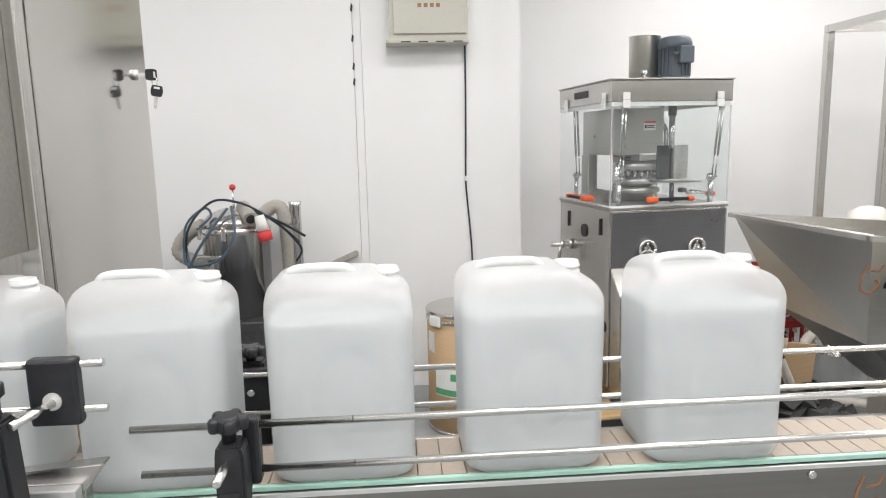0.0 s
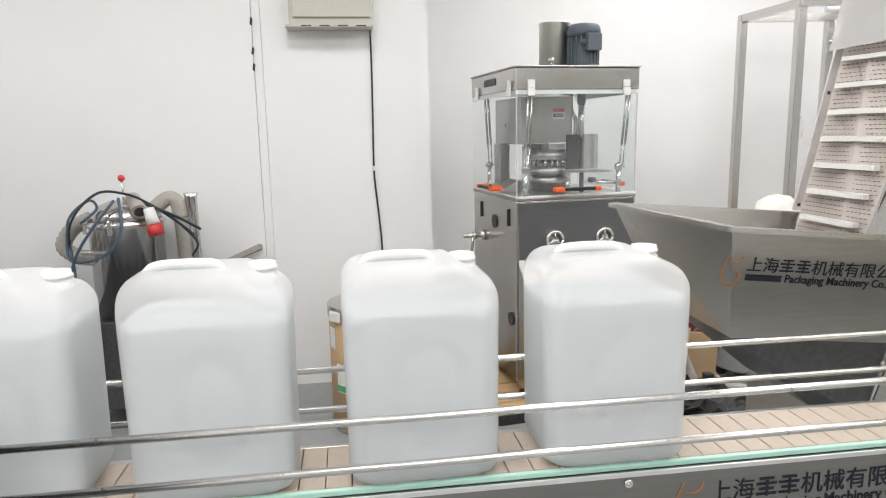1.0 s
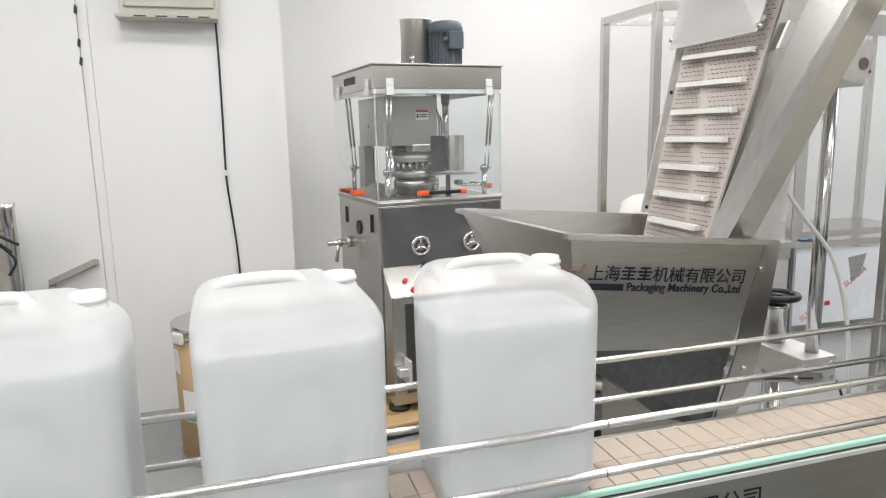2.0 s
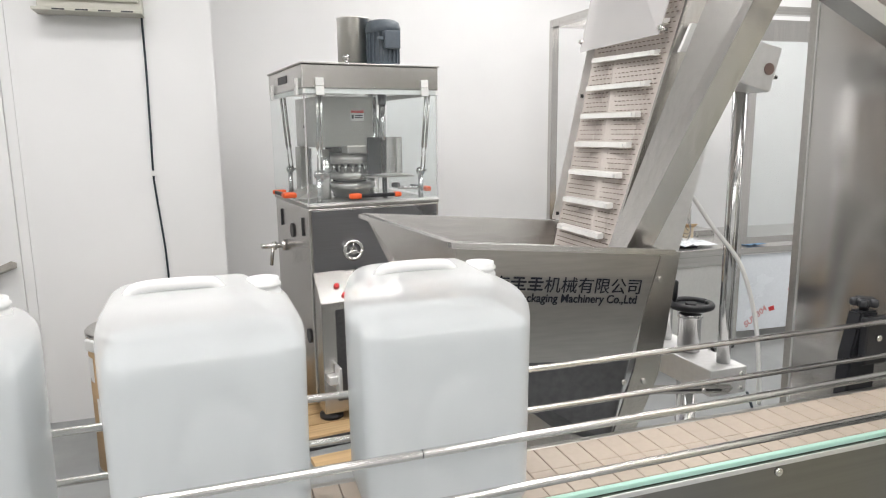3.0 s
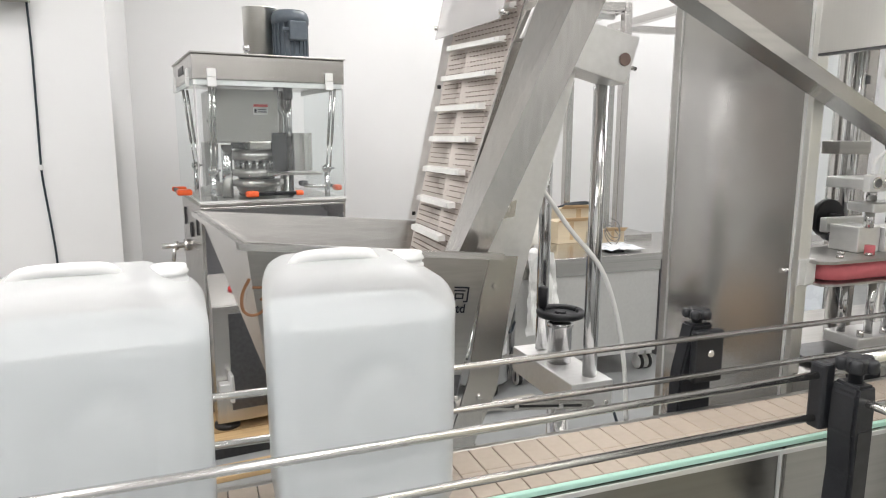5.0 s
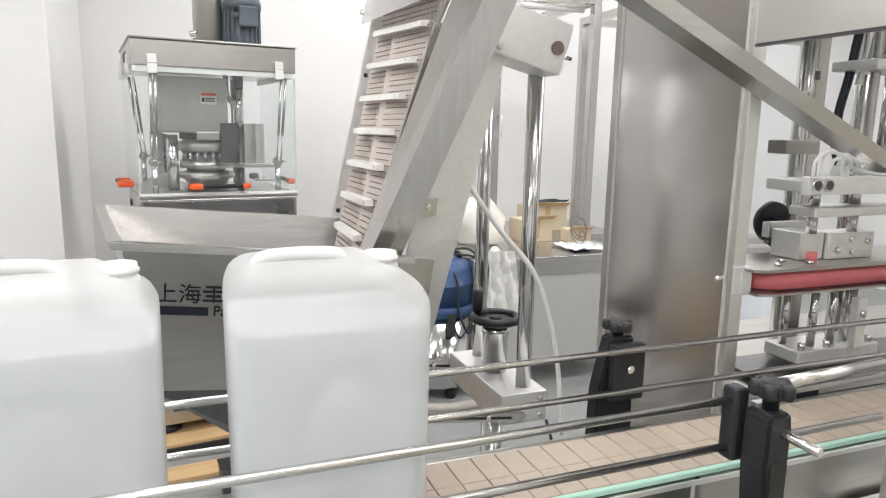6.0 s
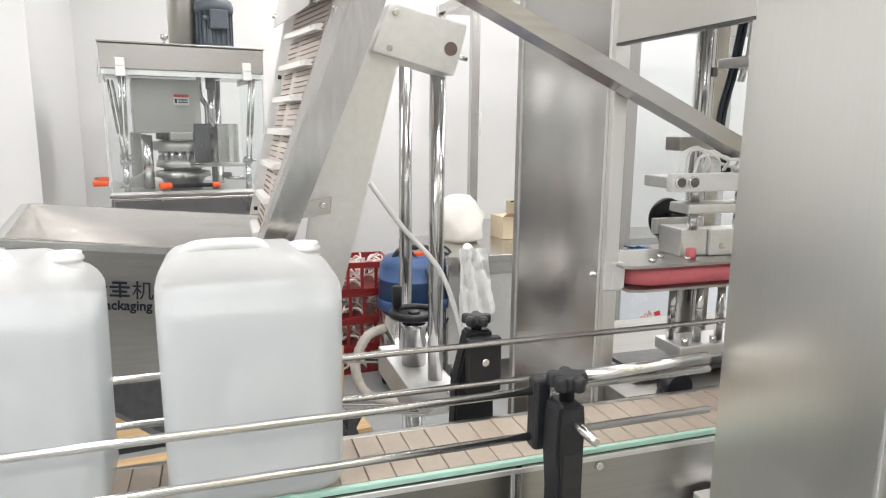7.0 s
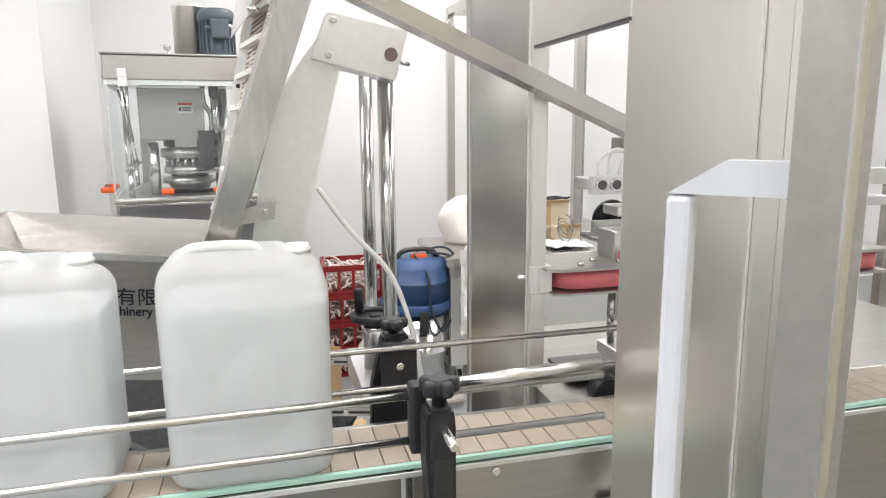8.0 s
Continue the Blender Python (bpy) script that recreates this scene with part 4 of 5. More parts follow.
part("air_hose", tube(curve_pts([(1.80, 1.83, 1.22), (1.87, 1.81, 1.12), (1.955, 1.80, 1.02), (2.00, 1.79, 0.90), (2.025, 1.785, 0.77), (2.04, 1.785, 0.62)], 8), 0.006, 8), WHITE, col, "white air hose")
part("cable", tube(curve_pts([(2.00, 1.79, 0.66), (2.01, 1.77, 0.60), (2.03, 1.77, 0.50)], 5), 0.004, 6), CORD, col)

# ---- capping machine ----
cap = thing("capping_machine", "stainless capping machine with open side, guarded by doors", "capping machine")
XC = 2.155
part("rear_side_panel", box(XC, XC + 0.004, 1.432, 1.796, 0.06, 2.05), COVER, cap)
part("rear_corner_post", box(XC + 0.0005, XC + 0.030, 1.4135, 1.4275, 0.06, 2.05, 0.002), PLATE, cap)
part("rear_edge_post", box(XC - 0.001, XC + 0.04, 1.801, 1.826, 0.06, 2.05, 0.002), STEEL_DULL, cap)
part("edge_bead", box(XC - 0.003, XC + 0.001, 1.7965, 1.8005, 0.06, 2.05), ALU, cap)
part("edge_bead", box(XC - 0.003, XC + 0.001, 1.4280, 1.4315, 0.06, 2.05), ALU, cap)
part("header_panel", box(XC, XC + 0.004, 1.088, 1.413, 1.495, 2.05), PLATE, cap)
part("header_edge", box(XC - 0.001, XC + 0.012, 1.088, 1.4125, 1.490, 1.4945), DARKSTEEL, cap)
part("front_side_panel", box(XC + 0.002, XC + 0.006, 0.8035, 1.094, 0.06, 2.05), PLATE, cap)
part("front_inner_post", box(XC + 0.0065, XC + 0.06, 1.062, 1.0935, 0.06, 2.05, 0.002), PLATE, cap)
part("front_corner_post", box(XC + 0.001, XC + 0.056, 0.786, 0.803, 0.06, 2.05, 0.002), PLATE, cap)
part("seam_bead", box(XC - 0.0015, XC + 0.0015, 0.838, 0.841, 0.06, 2.05), ALU, cap)
part("roof", box(XC, XC + 1.3, 0.77, 1.84, 2.051, 2.08), STEEL_DULL, cap)
part("base", box(XC, XC + 1.3, 0.77, 1.10, 0.0, 0.055), STEEL_DULL, cap)
part("base", box(XC, XC + 1.3, 1.42, 1.84, 0.0, 0.055), STEEL_DULL, cap)
# guard door swung open on the corner, with its bow handle
ang = math.degrees(math.atan2(0.497 - 0.775, 1.905 - 2.215))
od = part("open_door", boxes((0.004, 0.030, -0.010, 0.010, 0.30, 2.03), (0.392, 0.418, -0.010, 0.010, 0.30, 2.03), (0.0305, 0.3915, -0.010, 0.010, 0.30, 0.33), (0.0305, 0.3915, -0.010, 0.010, 2.00, 2.03)), STEEL_DULL, cap, "satin steel framed guard door standing open")
od.matrix_basis = pose(2.215, 0.775, 0, 0, 0, ang)
part("pane", box(0.0305, 0.3915, -0.0025, 0.0025, 0.3305, 1.9995), TINT, od, "yellowed clear pane")
hd = part("door_handle", box(0.398, 0.412, -0.061, -0.049, 1.10, 1.326, 0.003), PALEBLUE, od, "white cast bow handle")
part("handle_top", prism([(-0.0605, 1.3265), (-0.036, 1.3420), (-0.0105, 1.3420), (-0.0105, 1.3265)], "x", 0.399, 0.411), PALEBLUE, hd)
part("handle_foot", prism([(-0.0605, 1.0995), (-0.036, 1.084), (-0.0105, 1.084), (-0.0105, 1.0995)], "x", 0.399, 0.411), PALEBLUE, hd)
for z in (0.55, 1.75):
    part("hinge", tube([(0.0, 0.0, z), (0.0, 0.0, z + 0.07)], 0.007, 10), ALU, od)
fd = part("front_door", boxes((XC + 0.64, XC + 0.675, 0.765, 0.785, 0.30, 2.03), (XC + 1.24, XC + 1.275, 0.765, 0.785, 0.30, 2.03), (XC + 0.6755, XC + 1.2395, 0.765, 0.785, 0.30, 0.335), (XC + 0.6755, XC + 1.2395, 0.765, 0.785, 1.995, 2.03)), ALU, cap, "aluminium framed guard door")
part("pane", box(XC + 0.6755, XC + 1.2395, 0.772, 0.777, 0.3355, 1.9945), TINT, fd, "yellowed clear pane")
for x in (XC + 0.05, XC + 1.26):
    part("rear_post", box(x, x + 0.03, 1.805, 1.835, 0.06, 2.05, 0.002), STEEL, cap)
    part("front_post", box(x + 0.01, x + 0.04, 0.805, 0.835, 0.06, 2.05, 0.002), STEEL, cap)
# cap chute
def chute_z(x): return 1.4225 - 0.444 * (x - 2.2)


CH0, CH1 = 1.62, 2.49
part("cap_chute", hexa([(CH0, 1.360, chute_z(CH0) - 0.031), (CH1, 1.360, chute_z(CH1) - 0.031), (CH1, 1.411, chute_z(CH1) - 0.031), (CH0, 1.411, chute_z(CH0) - 0.031),
                        (CH0, 1.360, chute_z(CH0)), (CH1, 1.360, chute_z(CH1)), (CH1, 1.411, chute_z(CH1)), (CH0, 1.411, chute_z(CH0))]), STEEL_H, cap, "stainless cap chute")
# gripping belt unit
gb = part("grip_unit", prism([(2.175, 1.385), (2.20, 1.372), (2.95, 1.372), (2.95, 1.52), (2.175, 1.52)], "z", 1.092, 1.098, 0.001), STEEL_DULL, cap)
part("lower_plate", prism([(2.19, 1.385), (2.22, 1.375), (2.95, 1.375), (2.95, 1.50), (2.19, 1.50)], "z", 1.046, 1.051, 0.001), STEEL_DULL, gb)
ring = rounded(2.58, 1.445, 0.76, 0.115, 0.057, 0, 10)
bmr = bmesh.new()
loft(bmr, [[(p[0], p[1], 1.055) for p in ring], [(p[0], p[1], 1.089) for p in ring]])
part("grip_belt", bmr, RED, gb, "red rubber gripping belt")
part("end_bracket", boxes((2.168, 2.196, 1.405, 1.50, 1.046, 1.099), (2.150, 2.168, 1.405, 1.411, 1.046, 1.100), r=0.002), ALU, gb)
part("end_screw", tube([(2.167, 1.44, 1.072), (2.140, 1.44, 1.072)], 0.005, 8), CHROME, gb)
for x, y in ((2.25, 1.40), (2.29, 1.43), (2.33, 1.40), (2.60, 1.40)):
    part("cap_screw", lathe([(0.007, 1.0985), (0.007, 1.104), (0.004, 1.105)], (x, y), 8), CHROME, gb)
part("bearing_block", box(2.335, 2.398, 1.43, 1.50, 1.0985, 1.153, 0.002), ALU, gb)
part("bearing_block", box(2.400, 2.525, 1.42, 1.47, 1.0985, 1.151, 0.002), ALU, gb)
for x, z in ((2.425, 1.118), (2.46, 1.138), (2.465, 1.112), (2.505, 1.132)):
    part("cap_screw", tube([(x, 1.42, z), (x, 1.414, z)], 0.006, 8), CHROME, gb)
part("slide_bar", box(2.33, 2.45, 1.505, 1.522, 1.132, 1.164, 0.002), ALU, gb)
kn = part("hand_wheel", tube([(2.40, 1.555, 1.155), (2.40, 1.567, 1.155), (2.40, 1.580, 1.155)], [0.043, 0.045, 0.036], 24), BLACK, gb, "black hand wheel")
part("hub", tube([(2.40, 1.525, 1.155), (2.40, 1.5545, 1.155)], 0.012, 12), BLACK, kn)
part("grip", tube([(2.375, 1.545, 1.118), (2.35, 1.50, 1.117)], 0.009, 10), BLACK, kn)
part("red_stop", tube([(2.345, 1.41, 1.0985), (2.345, 1.41, 1.118)], 0.010, 10), RED, gb)
for x, y in ((2.350, 1.46), (2.392, 1.43), (2.445, 1.43), (2.500, 1.43), (2.53, 1.465)):
    part("guide_post", tube([(x, y, 0.919), (x, y, 1.045)], 0.0085, 14), CHROME_V, gb)
part("lower_block", box(2.335, 2.56, 1.405, 1.49, 0.893, 0.9185, 0.003), ALU, gb)
for x in (2.352, 2.42, 2.54):
    part("cap_screw", lathe([(0.007, 0.919), (0.007, 0.932), (0.004, 0.933)], (x, 1.415), 8), CHROME, gb)
part("lower_shelf", box(2.24, 2.9, 1.40, 1.52, 0.868, 0.876), DARKSTEEL, gb)
part("lower_cover", box(2.17, 3.3, 1.34, 1.78, 0.50, 0.86), STEEL_DULL, gb)
part("rail_bracket", box(2.43, 2.455, 1.363, 1.38, 0.93, 1.03, 0.002), ALU, gb)
share("bolt", BOLT, gb, pose(2.442, 1.363, 1.00))
part("shaft_knob", tube([(2.28, 1.36, 0.87), (2.28, 1.33, 0.868)], [0.03, 0.028], 18), BLACK, gb)
# uprights and head carriage
hdw = part("head_carriage", box(2.262, 2.95, 1.3605, 1.46, 1.238, 1.260, 0.003), ALU, cap, "aluminium head carriage")
part("front_rail", box(2.240, 2.95, 1.345, 1.360, 1.236, 1.269, 0.002), ALU, hdw)
for x in (2.258, 2.286):
    part("bore_ring", tube([(x, 1.3449, 1.253), (x, 1.341, 1.253)], 0.0115, 16), CHROME, hdw)
    part("bore", tube([(x, 1.3408, 1.253), (x, 1.340, 1.253)], 0.0085, 16), DARKSTEEL, hdw)
part("lower_rail", box(2.317, 2.95, 1.39, 1.45, 1.188, 1.207, 0.003), ALU, hdw)
for x in (2.36, 2.47):
    part("rail_post", tube([(x, 1.43, 1.2075), (x, 1.43, 1.2375)], 0.010, 12), CHROME_V, hdw)
    part("rail_post", tube([(x, 1.43, 1.1515), (x, 1.43, 1.1875)], 0.010, 12), CHROME_V, hdw)
part("fitting", box(2.335, 2.36, 1.362, 1.385, 1.2605, 1.285, 0.003), ALU, hdw)
part("fitting", box(2.40, 2.42, 1.362, 1.385, 1.2605, 1.275, 0.003), ALU, hdw)
for x, y, r in ((2.494, 1.60, 0.0175), (2.70, 1.62, 0.02), (2.93, 1.60, 0.02), (2.80, 1.45, 0.016)):
    part("upright", tube([(x, y, 0.50), (x, y, 2.03)], r, 16), CHROME_V, cap)
part("square_upright", box(2.526, 2.560, 1.60, 1.64, 0.3, 2.04, 0.002), STEEL, cap)
part("cable_clip", box(2.512, 2.526, 1.59, 1.60, 1.46, 1.48, 0.002), DARKSTEEL, cap)
part("clamp_ring", box(2.42, 2.52, 1.565, 1.615, 1.300, 1.330, 0.003), STEEL_DULL, cap)
part("clamp_ring", box(2.445, 2.62, 1.40, 1.50, 1.466, 1.486, 0.003), ALU, cap)
thr = []
for k in range(90):
    thr.append((0.0105 if k % 2 else 0.0085, 1.24 + k * 0.0042))
part("lead_screw", lathe(thr, (2.507, 1.45), 12), STEEL_DULL, cap, "threaded steel lead screw")
part("nut_collar", lathe([(0.027, 1.487), (0.027, 1.53), (0.024, 1.535), (0.027, 1.54), (0.027, 1.62)], (2.560, 1.45), 22), STEEL, cap)
part("spindle", tube([(2.560, 1.45, 1.2605), (2.560, 1.45, 1.4655)], 0.015, 16), CHROME_V, cap)
for dx in (-0.004, 0.007):
    part("cable_sleeve", tube(curve_pts([(2.476 + dx, 1.47, 1.56), (2.458 + dx, 1.468, 1.46), (2.437 + dx, 1.465, 1.38), (2.430 + dx, 1.455, 1.31), (2.44 + dx, 1.44, 1.262)], 6), 0.005, 8), CORD, cap, "black sleeved cable")
for k in range(4):
    x = 2.255 + 0.022 * k
    part("air_line", tube(curve_pts([(x, 1.352 + 0.004 * k, 1.270), (x + 0.002, 1.35, 1.298 + 0.010 * (k % 2)), (x + 0.035, 1.348, 1.315 - 0.007 * k), (x + 0.065, 1.35, 1.292), (x + 0.072, 1.37, 1.272)], 5), 0.0032, 6), WHITE, cap, "looped white air line")
part("air_line", tube(curve_pts([(2.36, 1.37, 1.285), (2.42, 1.352, 1.272), (2.48, 1.35, 1.278), (2.55, 1.36, 1.30)], 5), 0.003, 6), WHITE, cap)
for k in range(2):
    part("air_line", tube(curve_pts([(2.484 + 0.01 * k, 1.455, 1.58 - 0.02 * k), (2.478, 1.452, 1.50), (2.462 + 0.01 * k, 1.452, 1.44)], 5), 0.004, 6), WHITE, cap)
part("cylinder", lathe([(0.03, 1.115), (0.03, 1.20)], (2.66, 1.33), 20), CHROME_V, cap)
part("profile_rail", boxes((2.165, 2.5, 1.10, 1.14, 0.765, 0.785), (2.165, 2.5, 1.115, 1.125, 0.745, 0.7645), (2.165, 2.5, 1.10, 1.14, 0.725, 0.7445), r=0.002), ALU, cap, "slotted aluminium profile")

# ---- filling machine side by the infeed ----
MIRROR = material("polished_sheet", (0.56, 0.55, 0.53), 0.13, 1.0, grain=(300, 300, 4), grain_amount=0.03, spots=0.5, rough_var=0.04)
fill = thing("filling_machine", "stainless filling machine cabinet with keys in its lock", "filling machine")
XF = -0.580
part("side_door", box(XF - 0.02, XF, 1.362, 1.878, 0.15, 2.15, 0.002), MIRROR, fill, "smooth stainless cabinet door")
part("door_edge", box(XF - 0.03, XF - 0.004, 1.350, 1.3615, 0.15, 2.15), IRON, fill)
part("frame_post", box(XF - 0.03, XF + 0.004, 1.318, 1.3495, 0.05, 2.15, 0.003), STEEL, fill)
part("head_panel", box(XF - 0.035, XF - 0.015, 0.95, 1.317, 1.225, 2.15, 0.002), STEEL_DULL, fill)
part("back_panel", box(-2.2, XF - 0.022, 1.86, 1.876, 0.15, 2.15), STEEL, fill)
part("top_panel", box(-2.2, XF, 0.9, 1.878, 2.152, 2.17), STEEL_DULL, fill)
part("far_panel", box(-2.22, -2.2, 0.9, 1.878, 0.0, 2.15), STEEL_DULL, fill)
part("base_rail", box(-2.2, XF, 1.40, 1.878, 0.0, 0.149), STEEL_DULL, fill)
part("hinge_pin", tube([(XF - 0.002, 1.356, 1.60), (XF - 0.002, 1.356, 1.63)], 0.004, 8), IRON, fill)
lk = part("lock", tube([(XF, 1.806, 1.553), (XF + 0.008, 1.806, 1.553), (XF + 0.010, 1.806, 1.553)], [0.0125, 0.0115, 0.008], 18), CHROME, fill)


def key(name, m, parent):
    """A key with a black plastic bow, its blade along -z."""
    k = part(name, prism([(-0.011, -0.012), (0.011, -0.012), (0.0135, 0.0), (0.011, 0.013), (-0.011, 0.013), (-0.0135, 0.0)], "y", -0.003, 0.003, 0.0015), BLACK, parent, "black plastic key bow")
    k.matrix_basis = m
    part("blade", prism([(-0.004, -0.0125), (0.004, -0.0125), (0.004, -0.026), (0.002, -0.029), (0.004, -0.033), (0.0, -0.041), (-0.003, -0.037)], "y", -0.001, 0.001), CHROME, k)
    part("eye", box(-0.0065, 0.0065, -0.0036, 0.0036, 0.005, 0.0095), WHITE, k)
    return k


key("key", pose(XF + 0.036, 1.806, 1.553, 0, 90, 18), fill)
key("key", pose(XF + 0.046, 1.806, 1.516, 0, 9, 12), fill)
part("key_ring", tube([(XF + 0.043 + 0.006 * math.cos(a * 0.45), 1.806, 1.537 + 0.010 * math.sin(a * 0.45)) for a in range(15)], 0.001, 6), CHROME, fill)

# ---- pier wall: switch box, cable ----
sb = thing("electrical_box", "putty-coloured enamelled electrical box on the wall pier", "electrical box")
part("case", box(-0.010, 0.402, 3.800, 3.9085, 1.912, 2.50, 0.004), BOXPAINT, sb)
part("door", box(0.012, 0.390, 3.786, 3.799, 1.945, 2.48, 0.004), BOXPAINT, sb)
part("drip_flange", box(-0.028, 0.404, 3.776, 3.9085, 1.897, 1.911, 0.002), BOXPAINT, sb)
for k in range(4):
    part("bottom_slot", box(0.05 + 0.09 * k, 0.10 + 0.09 * k, 3.7752, 3.7759, 1.900, 1.906), IRON, sb)
part("faded_mark", boxes(*[(0.14 + 0.032 * k, 0.16 + 0.032 * k, 3.7852, 3.7859, 2.075, 2.095) for k in range(4)]), LOGO, sb, "faded stencil marks")
cb = thing("wall_cable", "thin black cable hanging down the pier", "cable")
part("sleeve", tube(curve_pts([(0.392, 3.897, 1.90), (0.393, 3.902, 1.70), (0.390, 3.902, 1.45), (0.386, 3.902, 1.20), (0.390, 3.902, 1.10), (0.405, 3.90, 0.92), (0.415, 3.90, 0.75), (0.42, 3.90, 0.40), (0.42, 3.895, 0.02)], 6), 0.0048, 8), CORD, cb)
part("clip", box(0.376, 0.394, 3.893, 3.9095, 1.175, 1.20, 0.002), WHITE, cb)

# ---- dust collector ----
vac = thing("dust_collector", "polished steel dust collector draped with hoses and cables", "dust collector")
VX, VY = -0.832, 3.69
part("drum", lathe([(0.168, 0.53), (0.168, 0.955), (0.174, 0.957), (0.174, 0.985), (0.168, 0.987)], (VX, VY), 36), CHROME_V, vac, "polished steel drum")
part("dome", lathe([(0.167, 0.9875), (0.155, 1.02), (0.12, 1.055), (0.07, 1.075), (0.03, 1.08)], (VX, VY), 36), STEEL, vac)
part("clamp_band", lathe([(0.176, 0.962), (0.180, 0.966), (0.180, 0.978), (0.176, 0.982)], (VX, VY), 36), CHROME, vac)
for a in (-150, -95, -30):
    part("latch", box(-0.01, 0.01, -0.192, -0.176, 0.93, 1.0, 0.003), CHROME, vac).matrix_basis = pose(VX, VY, 0, 0, 0, a + 90)
part("cabinet", box(VX - 0.22, VX + 0.22, VY - 0.22, VY + 0.20, 0.10, 0.5295, 0.008), DARKSTEEL, vac)
for x in (-0.17, 0.17):
    for y in (-0.17, 0.15):
        part("caster", tube([(VX + x - 0.012, VY + y, 0.05), (VX + x + 0.012, VY + y, 0.05)], 0.05, 16), RUBBER, vac)
        part("caster_fork", box(VX + x - 0.02, VX + x + 0.02, VY + y - 0.02, VY + y + 0.02, 0.08, 0.0995), CHROME, vac)
lv = part("lever", tube([(VX - 0.002, VY, 1.075), (VX - 0.002, VY, 1.175)], 0.005, 8), CHROME, vac)
bb = bmesh.new()
part("ball_grip", ball(bb, (VX - 0.002, VY, 1.184), 0.0165), REDINK, lv, "red ball grip")
part("inlet", tube([(VX + 0.05, VY - 0.03, 1.085), (VX + 0.10, VY - 0.13, 1.05), (VX + 0.115, VY - 0.16, 1.035)], [0.034, 0.034, 0.036], 18), HOSE, vac)
part("inlet_mouth", tube([(VX + 0.1155, VY - 0.161, 1.0345), (VX + 0.1165, VY - 0.163, 1.0335)], 0.024, 16), IRON, vac)


def ribbed(ctrl, r, n=10):
    pts = curve_pts(ctrl, n)
    return tube(pts, [r * (1.0 if k % 2 else 0.86) for k in range(len(pts))], 14)


part("outlet_elbow", tube(curve_pts([(VX + 0.12, VY + 0.02, 1.02), (VX + 0.19, VY + 0.03, 1.075), (VX + 0.235, VY + 0.03, 1.06), (VX + 0.25, VY + 0.03, 0.98)], 6), 0.036, 16), HOSE, vac)
part("ribbed_hose", ribbed([(VX + 0.25, VY + 0.03, 0.98), (VX + 0.255, VY + 0.03, 0.85), (VX + 0.255, VY + 0.03, 0.70), (VX + 0.24, VY + 0.02, 0.55)], 0.036, 14), HOSE, vac, "grey ribbed hose")
part("side_hose", ribbed([(VX - 0.15, VY - 0.02, 1.0), (VX - 0.24, VY - 0.02, 0.95), (VX - 0.285, VY - 0.03, 0.87), (VX - 0.22, VY - 0.05, 0.82), (VX - 0.12, VY - 0.12, 0.82)], 0.038, 9), HOSE, vac, "grey ribbed hose")
part("pipe", tube([(VX + 0.30, VY + 0.05, 0.60), (VX + 0.30, VY + 0.05, 1.075), (VX + 0.30, VY + 0.05, 1.10)], [0.030, 0.030, 0.036], 16), CHROME_V, vac)
pl = part("plug", tube([(VX + 0.155, VY - 0.16, 1.05), (VX + 0.175, VY - 0.17, 0.975)], [0.024, 0.030], 14), WHITE, vac, "white and red mains plug")
part("plug_ring", tube([(VX + 0.1755, VY - 0.1705, 0.974), (VX + 0.188, VY - 0.175, 0.925)], [0.036, 0.034], 14), REDINK, pl)
wires = [
    ([(-0.22, -0.10, 0.74), (-0.19, -0.18, 0.98), (-0.08, -0.14, 1.12), (0.04, -0.10, 1.115), (0.16, -0.12, 1.06), (0.27, -0.10, 0.97), (0.33, -0.06, 0.90)], CORD, 0.006),
    ([(-0.20, -0.16, 0.83), (-0.21, -0.14, 1.0), (-0.12, -0.12, 1.09), (-0.09, -0.11, 1.05), (-0.15, -0.16, 0.99)], BLUECORD, 0.006),
    ([(0.0, -0.14, 1.09), (-0.08, -0.19, 0.98), (-0.17, -0.20, 0.84), (-0.23, -0.15, 0.68), (-0.20, -0.16, 0.52)], BLUECORD, 0.007),
    ([(0.02, -0.14, 1.10), (0.04, -0.20, 0.97), (-0.02, -0.21, 0.86), (-0.12, -0.21, 0.82), (-0.21, -0.17, 0.83), (-0.22, -0.14, 0.95)], BLUECORD, 0.007),
    ([(0.10, -0.12, 1.08), (0.22, -0.12, 1.02), (0.30, -0.08, 0.93), (0.34, -0.06, 0.86), (0.31, -0.06, 0.80)], CORD, 0.006),
    ([(0.16, -0.14, 1.06), (0.28, -0.10, 0.99), (0.36, -0.06, 0.93)], CORD, 0.007),
    ([(-0.20, -0.17, 0.86), (-0.18, -0.19, 0.70), (-0.13, -0.235, 0.5), (-0.15, -0.235, 0.3)], BLUECORD, 0.006),
]
for ctrl, mt, r in wires:
    part("cable", tube(curve_pts([(VX + x, VY + y, z) for x, y, z in ctrl], 8), r, 8), mt, vac)
part("bracket", box(VX - 0.15, VX - 0.03, VY - 0.205, VY - 0.176, 0.845, 0.862, 0.003), CHROME, vac)

# ---- fibre drum ----
dr = thing("fibre_drum", "brown fibre drum with steel hoops and torn labels", "drum")
DX, DY, DRR = 0.325, 3.36, 0.195
part("shell", lathe([(DRR, 0.012), (DRR, 0.585), (DRR - 0.006, 0.585), (DRR - 0.006, 0.05)], (DX, DY), 40), CARD, dr)
for z in (0.0, 0.545, 0.578):
    part("hoop", lathe([(DRR + 0.001, z), (DRR + 0.006, z + 0.005), (DRR + 0.006, z + 0.017), (DRR + 0.001, z + 0.022)], (DX, DY), 40), STEEL, dr)
